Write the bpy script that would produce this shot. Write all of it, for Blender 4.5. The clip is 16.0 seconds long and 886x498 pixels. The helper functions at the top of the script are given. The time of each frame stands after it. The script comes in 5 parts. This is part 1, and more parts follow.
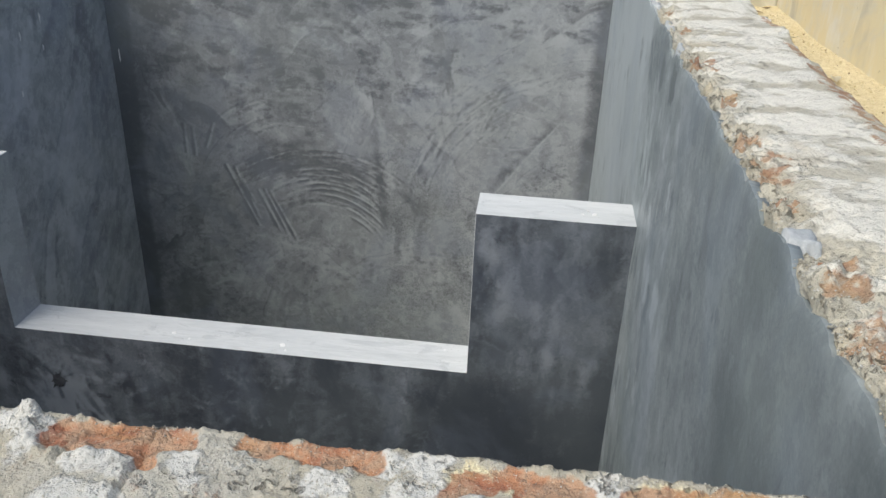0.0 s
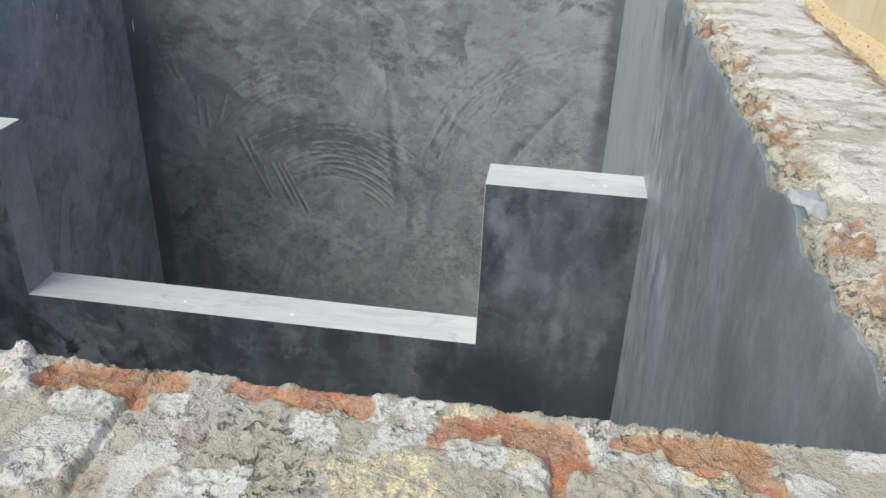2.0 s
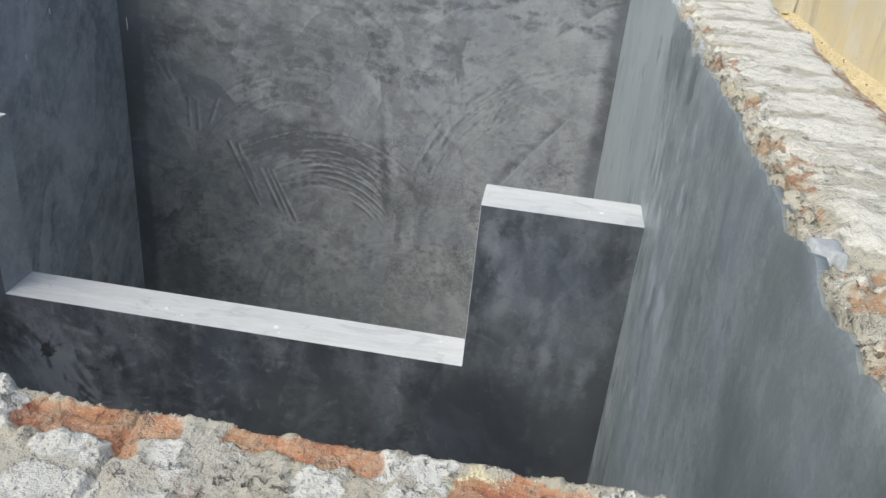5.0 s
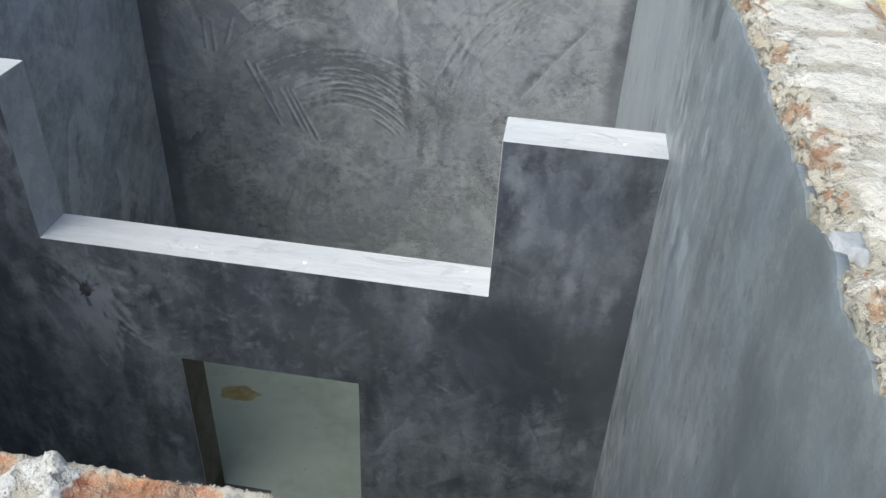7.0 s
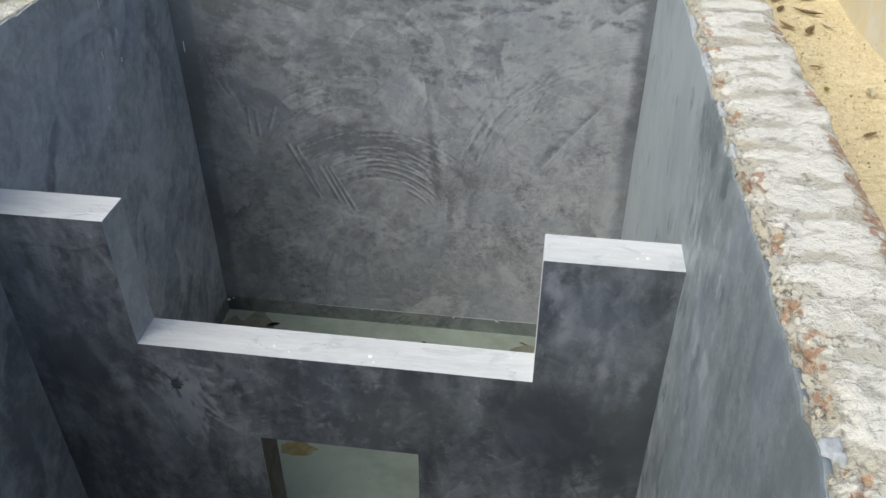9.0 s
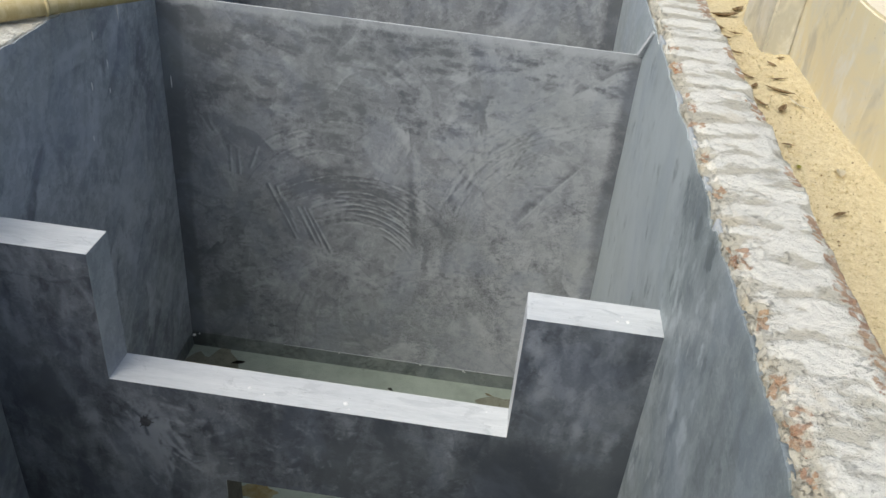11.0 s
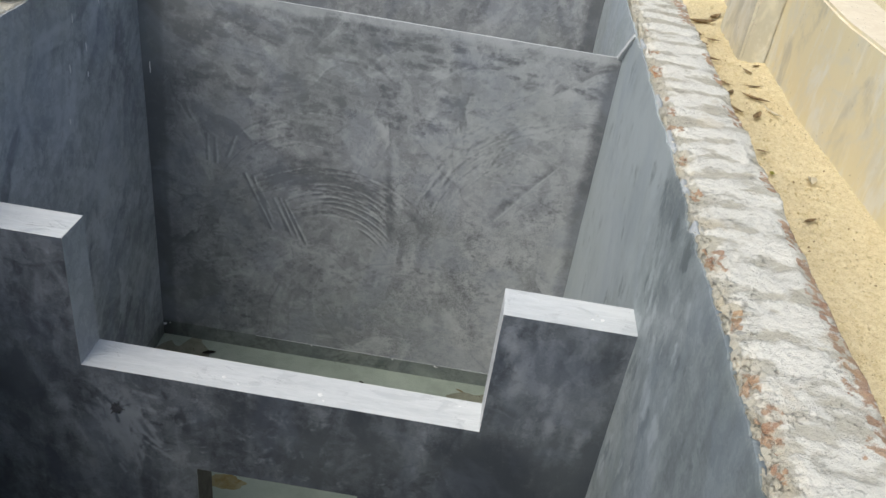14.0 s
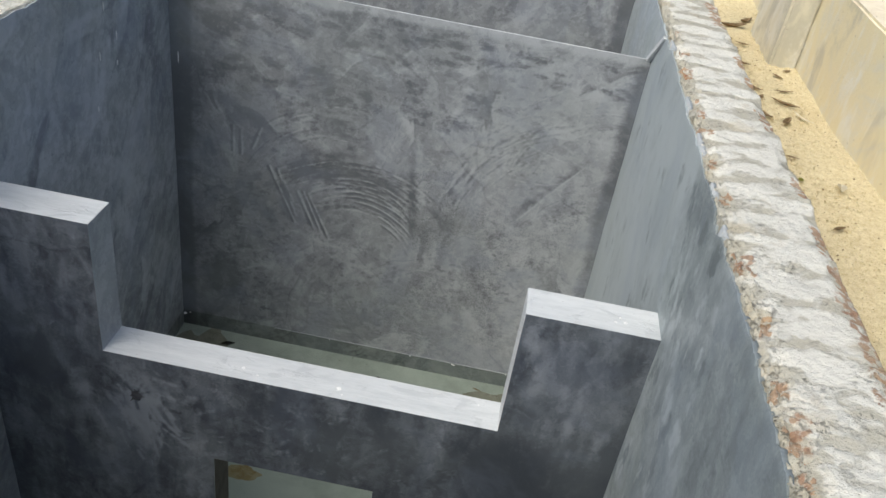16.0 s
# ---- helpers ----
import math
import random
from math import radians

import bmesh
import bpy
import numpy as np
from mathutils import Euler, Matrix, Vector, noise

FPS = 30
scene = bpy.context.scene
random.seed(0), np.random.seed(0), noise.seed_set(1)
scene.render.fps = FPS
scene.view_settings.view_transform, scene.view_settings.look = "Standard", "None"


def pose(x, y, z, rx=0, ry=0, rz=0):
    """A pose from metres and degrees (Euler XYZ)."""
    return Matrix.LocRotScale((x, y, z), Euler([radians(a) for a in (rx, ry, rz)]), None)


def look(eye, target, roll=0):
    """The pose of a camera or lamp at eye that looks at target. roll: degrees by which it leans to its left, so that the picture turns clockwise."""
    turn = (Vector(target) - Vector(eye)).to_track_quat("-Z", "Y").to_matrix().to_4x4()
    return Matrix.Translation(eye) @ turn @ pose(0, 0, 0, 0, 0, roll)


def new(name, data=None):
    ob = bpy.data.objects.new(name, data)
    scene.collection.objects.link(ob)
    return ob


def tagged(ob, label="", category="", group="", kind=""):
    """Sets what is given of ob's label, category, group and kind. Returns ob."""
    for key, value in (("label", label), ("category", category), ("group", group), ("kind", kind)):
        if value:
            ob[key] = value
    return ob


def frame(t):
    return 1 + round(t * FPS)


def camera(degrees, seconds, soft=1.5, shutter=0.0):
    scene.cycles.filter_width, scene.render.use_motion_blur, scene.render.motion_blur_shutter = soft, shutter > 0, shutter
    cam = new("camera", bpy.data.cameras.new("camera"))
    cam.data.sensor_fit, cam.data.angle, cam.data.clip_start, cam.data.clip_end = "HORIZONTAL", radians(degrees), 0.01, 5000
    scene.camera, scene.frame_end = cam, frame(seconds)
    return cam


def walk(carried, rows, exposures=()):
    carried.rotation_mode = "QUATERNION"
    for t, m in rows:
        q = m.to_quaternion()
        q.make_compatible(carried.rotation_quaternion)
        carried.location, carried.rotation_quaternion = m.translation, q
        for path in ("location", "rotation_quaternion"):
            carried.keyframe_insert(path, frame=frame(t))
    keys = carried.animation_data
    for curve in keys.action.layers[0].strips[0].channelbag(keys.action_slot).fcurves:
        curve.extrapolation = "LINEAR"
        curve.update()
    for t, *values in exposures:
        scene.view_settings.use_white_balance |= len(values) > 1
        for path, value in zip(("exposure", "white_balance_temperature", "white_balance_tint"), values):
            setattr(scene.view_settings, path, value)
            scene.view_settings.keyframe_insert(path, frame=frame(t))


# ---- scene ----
cam = camera(56.7, 16.0)
EXPOSURE = 0.27
PATH = [
    (0, (-0.272, -1.871, 1.343), (-0.465, -0.101, 0.431), 2.1),
    (0.5, (-0.264, -1.867, 1.334), (-0.449, -0.116, 0.387), 1.9),
    (1, (-0.257, -1.87, 1.331), (-0.446, -0.119, 0.384), 3.1),
    (1.5, (-0.256, -1.875, 1.321), (-0.502, -0.142, 0.354), 0.8),
    (2, (-0.255, -1.876, 1.322), (-0.48, -0.135, 0.364), 2.1),
    (2.5, (-0.263, -1.868, 1.318), (-0.473, -0.129, 0.352), 3.1),
    (3, (-0.266, -1.866, 1.318), (-0.455, -0.126, 0.351), 4.1),
    (3.5, (-0.276, -1.866, 1.319), (-0.456, -0.124, 0.353), 5.5),
    (4, (-0.287, -1.852, 1.321), (-0.475, -0.112, 0.352), 6.8),
    (4.2, (-0.286, -1.841, 1.326), (-0.472, -0.088, 0.381), 5.5),
    (6.3, (-0.299, -1.835, 1.314), (-0.468, -0.067, 0.396), 6.0),
    (6.5, (-0.303, -1.836, 1.317), (-0.453, -0.06, 0.408), 6.6),
    (7, (-0.296, -1.782, 1.431), (-0.508, -0.171, 0.266), 2.8),
    (7.5, (-0.31, -1.793, 1.737), (-0.49, -0.18, 0.569), 2.2),
    (8, (-0.342, -1.833, 1.839), (-0.547, -0.275, 0.603), 1.0),
    (8.2, (-0.377, -1.866, 1.878), (-0.616, -0.266, 0.702), 0.3),
    (10.3, (-0.466, -1.904, 1.913), (-0.562, -0.298, 0.724), 2.3),
    (10.5, (-0.487, -1.893, 1.94), (-0.552, -0.263, 0.784), 3.5),
    (11, (-0.515, -1.919, 1.94), (-0.64, -0.247, 0.849), 5.3),
    (11.5, (-0.516, -1.911, 1.934), (-0.586, -0.241, 0.837), 6.9),
    (12, (-0.519, -1.926, 1.936), (-0.566, -0.262, 0.828), 7.1),
    (12.5, (-0.524, -1.92, 1.93), (-0.608, -0.247, 0.837), 7.8),
    (13, (-0.528, -1.923, 1.927), (-0.614, -0.248, 0.837), 7.7),
    (13.5, (-0.525, -1.927, 1.926), (-0.616, -0.244, 0.849), 7.6),
    (14, (-0.539, -1.939, 1.94), (-0.592, -0.263, 0.85), 8.3),
    (14.5, (-0.533, -1.922, 1.929), (-0.608, -0.255, 0.826), 7.7),
    (15, (-0.537, -1.929, 1.926), (-0.601, -0.26, 0.825), 9.0),
    (15.5, (-0.544, -1.932, 1.926), (-0.606, -0.263, 0.826), 9.4),
    (16, (-0.556, -1.935, 1.927), (-0.651, -0.266, 0.829), 9.2),
]
walk(cam, [(t, look(eye, target, roll)) for t, eye, target, roll in PATH], exposures=[(t, EXPOSURE + e, k, 6) for t, e, k in ((0, 0.0, 6500), (6.5, 0.05, 6450), (7, 0.18, 6250), (7.5, 0.21, 6400), (8, 0.09, 6450), (10.5, 0.03, 6500), (12, -0.05, 6500), (14, -0.02, 6500), (16, 0.0, 6500))])

# ---- world and sun: a bright, thinly clouded sky ----
world = bpy.data.worlds.new("sky")
scene.world = world
world.use_nodes = True
wn, wl = world.node_tree.nodes, world.node_tree.links
wn.clear()
sky = wn.new("ShaderNodeTexSky")
sky.sky_type = "NISHITA"
sky.sun_disc = False
sky.sun_elevation, sky.sun_rotation = radians(55), radians(222)
sky.air_density, sky.dust_density = 1.0, 4.0
bg = wn.new("ShaderNodeBackground")
bg.inputs["Strength"].default_value = 0.105
wo = wn.new("ShaderNodeOutputWorld")
wl.new(sky.outputs[0], bg.inputs[0])
wl.new(bg.outputs[0], wo.inputs[0])

sun_data = bpy.data.lights.new("sun", "SUN")
sun_data.energy, sun_data.angle, sun_data.color = 2.0, radians(60), (1.0, 0.985, 0.96)
sun = new("sun", sun_data)
sun.matrix_world = look((-2.1, -2.3, 4.3), (0, 0, 0))


# ---- materials ----
class Nodes:
    """A small builder for node materials in object space (metres)."""

    def __init__(self, name):
        self.mat = bpy.data.materials.new(name)
        self.mat.use_nodes = True
        self.n, self.l = self.mat.node_tree.nodes, self.mat.node_tree.links
        self.bsdf = self.n["Principled BSDF"]
        self.p = self.n.new("ShaderNodeTexCoord").outputs["Object"]

    def put(self, value, socket):
        if hasattr(value, "links"):
            self.l.new(value, socket)
        else:
            socket.default_value = value

    def math(self, op, a, b=0.0, c=0.0, clamp=False):
        m = self.n.new("ShaderNodeMath")
        m.operation, m.use_clamp = op, clamp
        for v, k in zip((a, b, c), m.inputs):
            self.put(v, k)
        return m.outputs[0]

    def vec(self, op, a, b=(0, 0, 0)):
        m = self.n.new("ShaderNodeVectorMath")
        m.operation = op
        self.put(a, m.inputs[0])
        self.put(b, m.inputs[1])
        return m.outputs["Value"] if op in ("LENGTH", "DOT_PRODUCT", "DISTANCE") else m.outputs[0]

    def noise(self, scale, detail=4.0, rough=0.55, distort=0.0, at=None, stretch=None, seed=0.0):
        t = self.n.new("ShaderNodeTexNoise")
        p = at or self.p
        if stretch:
            p = self.vec("MULTIPLY", p, stretch)
        if seed:
            p = self.vec("ADD", p, (seed, seed * 0.7, -seed * 1.3))
        self.l.new(p, t.inputs["Vector"])
        for k, v in (("Scale", scale), ("Detail", detail), ("Roughness", rough), ("Distortion", distort)):
            t.inputs[k].default_value = v
        return t.outputs["Fac"]

    def ramp(self, fac, lo, hi, to0=0.0, to1=1.0):
        m = self.n.new("ShaderNodeMapRange")
        m.interpolation_type = "SMOOTHSTEP"
        self.put(fac, m.inputs["Value"])
        for k, v in (("From Min", lo), ("From Max", hi), ("To Min", to0), ("To Max", to1)):
            m.inputs[k].default_value = v
        return m.outputs[0]

    def mix(self, fac, a, b):
        m = self.n.new("ShaderNodeMix")
        m.data_type = "RGBA"
        self.put(fac, m.inputs["Factor"])
        for v, k in ((a, m.inputs["A"]), (b, m.inputs["B"])):
            self.put(v if hasattr(v, "links") else (*v, 1), k)
        return m.outputs["Result"]

    def finish(self, colour, rough, height=None, depth=0.002, strength=1.0, spec=0.5):
        self.put(colour, self.bsdf.inputs["Base Color"])
        self.put(rough, self.bsdf.inputs["Roughness"])
        self.bsdf.inputs["Specular IOR Level"].default_value = spec
        if height is not None:
            b = self.n.new("ShaderNodeBump")
            b.inputs["Strength"].default_value, b.inputs["Distance"].default_value = strength, depth
            self.l.new(height, b.inputs["Height"])
            self.l.new(b.outputs[0], self.bsdf.inputs["Normal"])
        return self.mat


def plaster(name, wall, dark, light, seed, rough=(0.42, 0.62), weight=1.0, mottle=1.0):
    """Neat cement finish: the coat's own trowel tone and rough zones (mesh attributes), with mottling, pits and flecks."""
    k = Nodes(name)
    tone, zone = k.n.new("ShaderNodeAttribute"), k.n.new("ShaderNodeAttribute")
    tone.attribute_name, zone.attribute_name = "trowel", "grain"
    q = k.vec("MULTIPLY", k.p, {"x": (0.1, 1, 1), "y": (1, 0.1, 1), "z": (1, 1, 0.1)}[wall])
    big = k.noise(1.5, 3, 0.5, 0.5, seed=seed)
    mid = k.noise(7.0, 7, 0.68, 0.5, at=q, seed=seed + 2)
    blotch = k.ramp(k.noise(19.0, 6, 0.68, 0.3, at=q, seed=seed + 27), 0.48, 0.55)
    fine = k.noise(130, 4, 0.68)
    patch = k.ramp(k.noise(3.4, 4, 0.6, 0.8, seed=seed + 13), 0.52, 0.64)
    patch = k.math("ADD", k.math("MULTIPLY", patch, 0.5), zone.outputs["Fac"], clamp=True)
    grain = k.math("MULTIPLY", k.math("SUBTRACT", k.noise(46, 5, 0.72, 0.3, at=q, stretch=(0.8, 1, 1.3), seed=seed), 0.5), patch)
    pit = k.math("MULTIPLY", k.ramp(k.noise(150, 3, 0.6, 0.5, at=q, stretch=(1, 1, 0.7), seed=seed + 31), 0.50, 0.60), zone.outputs["Fac"])
    fleck = k.ramp(k.noise(30, 3, 0.6, 0.4, at=q, seed=seed + 21), 0.66, 0.74)
    v = k.math("ADD", k.math("MULTIPLY", k.math("SUBTRACT", big, 0.5), 0.4), k.math("MULTIPLY", k.math("SUBTRACT", mid, 0.5), 0.6 * mottle))
    v = k.math("ADD", v, k.math("MULTIPLY", k.math("SUBTRACT", fine, 0.5), 0.26))
    v = k.math("ADD", v, k.math("MULTIPLY", grain, 0.8 * mottle))
    v = k.math("ADD", v, k.math("MULTIPLY", k.math("SUBTRACT", blotch, 0.5), 0.12 * mottle))
    v = k.math("SUBTRACT", v, k.math("ADD", k.math("MULTIPLY", fleck, 0.18 * mottle), k.math("MULTIPLY", pit, 0.20)))
    v = k.math("ADD", k.math("ADD", v, 0.5), k.math("MULTIPLY", tone.outputs["Fac"], weight))
    col = k.mix(k.ramp(v, 0.08, 0.92), dark, light)
    mean = [(a + b) / 2 for a, b in zip(dark, light)]
    green = k.ramp(k.noise(2.2, 4, seed=seed + 9), 0.42, 0.65, 0, 0.28)
    blue = k.ramp(k.noise(3.1, 4, 0.6, 0.6, seed=seed + 19), 0.46, 0.64, 0, 0.30)
    col = k.mix(green, col, tuple(c * f for c, f in zip(mean, (1.0, 1.03, 0.95))))
    col = k.mix(blue, col, tuple(c * f for c, f in zip(mean, (0.88, 0.94, 1.08))))
    h = k.math("ADD", k.math("MULTIPLY", v, 0.6), k.math("ADD", k.math("MULTIPLY", fine, 0.2), k.math("SUBTRACT", k.math("MULTIPLY", grain, 0.9), k.math("MULTIPLY", pit, 0.8))))
    return k.finish(col, k.ramp(v, 0.2, 0.8, rough[1], rough[0]), h, 0.004, 0.6)


def coping_material():
    """Pale cement worked along the coping: long smears, a few greyer dabs and worn spots."""
    k = Nodes("cement_coping")
    along = k.noise(9, 6, 0.62, 0.4, stretch=(0.12, 1, 1), seed=25)
    fine = k.noise(60, 5, 0.68, 0.2, stretch=(0.2, 1, 1), seed=27)
    dab = k.ramp(k.noise(16, 5, 0.62, 0.5, stretch=(0.5, 1, 1), seed=29), 0.54, 0.64)
    spots = k.ramp(k.noise(120, 2, 0.5, seed=33), 0.70, 0.75)
    v = k.math("ADD", k.math("MULTIPLY", along, 0.6), k.math("MULTIPLY", fine, 0.4))
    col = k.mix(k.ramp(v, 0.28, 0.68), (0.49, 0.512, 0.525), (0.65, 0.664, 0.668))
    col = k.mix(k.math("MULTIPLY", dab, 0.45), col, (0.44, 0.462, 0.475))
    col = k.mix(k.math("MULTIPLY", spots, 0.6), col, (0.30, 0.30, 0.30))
    h = k.math("ADD", along, k.math("ADD", k.math("MULTIPLY", fine, 0.6), k.math("MULTIPLY", dab, 0.4)))
    return k.finish(col, k.ramp(v, 0.3, 0.7, 0.7, 0.5), h, 0.006, 0.7)


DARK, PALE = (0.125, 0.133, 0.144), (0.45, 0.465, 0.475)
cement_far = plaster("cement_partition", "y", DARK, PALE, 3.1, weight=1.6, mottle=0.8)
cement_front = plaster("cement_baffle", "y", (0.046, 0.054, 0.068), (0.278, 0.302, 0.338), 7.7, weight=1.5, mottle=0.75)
cement_east = plaster("cement_east", "x", (0.152, 0.176, 0.184), (0.455, 0.50, 0.514), 11.3, (0.36, 0.55), 1.5, 0.65)
cement_second = plaster("cement_second", "x", (0.25, 0.28, 0.292), (0.54, 0.58, 0.597), 41.0, (0.36, 0.55), 1.0, 0.8)
cement_west = plaster("cement_west", "x", (0.182, 0.191, 0.209), (0.52, 0.54, 0.568), 15.9, weight=1.3)
cement_end = plaster("cement_end", "y", DARK, PALE, 21.0)
# Notch sides: paler copy of the baffle's cement, their light put into the colour.
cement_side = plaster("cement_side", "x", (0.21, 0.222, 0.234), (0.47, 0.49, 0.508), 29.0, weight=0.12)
cement_top = coping_material()


def brick_material():
    """Soft fired brick with darker burns, a film of cement and pale dust."""
    k = Nodes("fired_brick")
    info = k.n.new("ShaderNodeObjectInfo")
    base = k.mix(info.outputs["Random"], (0.35, 0.115, 0.052), (0.50, 0.215, 0.085))
    n1, n2, n3 = k.noise(14, 5, 0.65, 0.8), k.noise(60, 5, 0.65), k.noise(300, 3, 0.7)
    base = k.mix(k.ramp(n1, 0.48, 0.66, 0, 0.7), base, (0.50, 0.265, 0.125))
    base = k.mix(k.ramp(n2, 0.52, 0.66, 0, 0.75), base, (0.26, 0.085, 0.045))
    film = k.math("ADD", k.math("MULTIPLY", k.noise(17, 6, 0.7, 0.6, seed=5), 0.7), k.math("MULTIPLY", n2, 0.3))
    base = k.mix(k.ramp(film, 0.51, 0.60, 0, 0.65), base, (0.45, 0.355, 0.26))
    base = k.mix(k.ramp(n3, 0.56, 0.68, 0, 0.6), base, (0.62, 0.49, 0.34))
    h = k.math("ADD", n1, k.math("ADD", k.math("MULTIPLY", n2, 0.6), k.math("MULTIPLY", n3, 0.5)))
    return k.finish(base, 0.92, h, 0.008, 1.0, 0.2)


def mortar_material(name, white, grey, sand, share, bed=False):
    """Rough leftover mortar: lime-white smears over grey, with sandy patches and brick rubbed bare (the mesh attribute "leavings")."""
    k = Nodes(name)
    mask = k.n.new("ShaderNodeAttribute")
    mask.attribute_name = "leavings"
    cover = k.n.new("ShaderNodeSeparateXYZ")
    k.l.new(mask.outputs["Vector"], cover.inputs[0])
    flow = (0.65, 1, 1) if bed else (1, 1, 1)
    n1, n2, n3 = k.noise(11 if bed else 15, 7, 0.68, 1.0, stretch=flow), k.noise(42, 6, 0.7, 0.5, stretch=flow, seed=3), k.noise(190, 4, 0.7)
    n4 = k.noise(520, 3, 0.7, seed=2)
    w = k.math("ADD", k.math("MULTIPLY", n1, 0.5), k.math("ADD", k.math("MULTIPLY", n2, 0.38), k.math("MULTIPLY", n3, 0.12)))
    w = k.math("ADD", w, k.math("MULTIPLY", cover.outputs["Y"], 0.17 if bed else 0.115))
    crack = k.math("ABSOLUTE", k.math("SUBTRACT", k.noise(20, 5, 0.6, 0.8, stretch=flow, seed=31), 0.5))
    crack = k.math("MULTIPLY", k.ramp(crack, 0.004, 0.022, 1.0, 0.0), k.ramp(k.noise(8, 3, seed=33), 0.5, 0.6))
    pit = k.ramp(k.noise(95, 4, 0.65, 0.3, stretch=flow, seed=37), 0.55, 0.66)
    pit = k.math("MULTIPLY", pit, k.math("MAXIMUM", k.ramp(k.noise(11, 4, 0.6, seed=39), 0.46, 0.60, 0, 0.7 if bed else 1.0), k.ramp(cover.outputs["Y"], -0.85, -0.55, 1.0, 0.0)))
    crust_ = k.ramp(w, share - 0.03, share + 0.03)
    soft = 0.075 if bed else 0.05
    col = k.mix(k.ramp(w, share - soft, share + soft), grey, white)
    lilac = k.ramp(k.noise(7, 4, 0.6, seed=49), 0.5, 0.66, 0, 0.35)
    col = k.mix(lilac, col, tuple(c * f for c, f in zip([(a + b) / 2 for a, b in zip(white, grey)], (0.98, 1.0, 1.04))))
    s = k.ramp(k.noise(6, 5, 0.6, seed=17), 0.58, 0.68, 0, 0.4 if bed else 0.0)
    s = k.math("MAXIMUM", s, k.math("MULTIPLY", k.ramp(k.noise(60, 5, 0.75, seed=19), 0.44, 0.54), cover.outputs["Z"]))
    col = k.mix(s, col, k.mix(k.ramp(n4, 0.42, 0.58), tuple(c * 0.8 for c in sand), tuple(min(0.8, c * 1.15) for c in sand)))
    red, orange = ((0.36, 0.19, 0.12), (0.52, 0.31, 0.175)) if bed else ((0.33, 0.115, 0.062), (0.53, 0.24, 0.118))
    rub = k.mix(k.ramp(k.noise(17, 4, 0.6, 0.6, seed=44), 0.42, 0.60), red, orange)
    rub = k.mix(k.ramp(k.noise(7, 4, 0.6, 0.5, seed=64), 0.50, 0.62, 0, 0.8), rub, (0.45, 0.27, 0.115))
    rub = k.mix(k.ramp(n2, 0.39, 0.58, 0, 0.72), rub, (0.47, 0.33, 0.22))
    rub = k.mix(k.ramp(n4, 0.58, 0.70, 0, 0.5), rub, (0.62, 0.50, 0.33))
    rub = k.mix(k.ramp(n3, 0.55, 0.70, 0, 0.4), rub, (0.20, 0.075, 0.04))
    ragged = k.math("ADD", k.math("MULTIPLY", k.math("SUBTRACT", n2, 0.5), 1.2), k.math("MULTIPLY", k.math("SUBTRACT", n3, 0.5), 0.7))
    open_ = k.ramp(k.math("ADD", cover.outputs["X"], ragged), 0.34, 0.72, 0, 0.9)
    col = k.mix(open_, col, rub)
    pit = k.math("MULTIPLY", pit, k.math("SUBTRACT", 1.0, k.math("MULTIPLY", open_, 0.85)))
    col = k.mix(k.ramp(n3, 0.54, 0.70, 0, 0.3 if bed else 0.45), col, (0.21, 0.19, 0.16))
    col = k.mix(k.math("MULTIPLY", pit, 0.45), col, (0.16, 0.14, 0.11))
    col = k.mix(k.ramp(n4, 0.60, 0.70, 0, 0.35), col, (0.72, 0.71, 0.68))
    h = k.math("ADD", k.math("MULTIPLY", n2, 0.6), k.math("ADD", k.math("MULTIPLY", n3, 0.60 if bed else 0.50), k.math("ADD", k.math("MULTIPLY", n4, 0.11 if bed else 0.07), k.math("MULTIPLY", crust_, 0.15))))
    h = k.math("SUBTRACT", h, k.math("ADD", k.math("MULTIPLY", crack, 0.10), k.math("MULTIPLY", pit, 0.9)))
    return k.finish(col, 0.95, h, 0.0085 if bed else 0.0062, 1.0, 0.15)


def plain(name, a, b, scale, rough, depth=0.002, stretch=None, spec=0.3, speck=None):
    k = Nodes(name)
    n1, n2 = k.noise(scale, 5, 0.6, 0.8, stretch=stretch), k.noise(scale * 9, 4, 0.65, stretch=stretch, seed=3)
    col = k.mix(k.ramp(k.math("ADD", k.math("MULTIPLY", n1, 0.65), k.math("MULTIPLY", n2, 0.35)), 0.35, 0.65), a, b)
    if speck:
        col = k.mix(k.ramp(k.noise(speck[0], 2, 0.5, seed=6), speck[1], speck[1] + 0.04), col, speck[2])
    return k.finish(col, rough, k.math("ADD", n1, k.math("MULTIPLY", n2, 0.5)), depth, 0.6, spec)


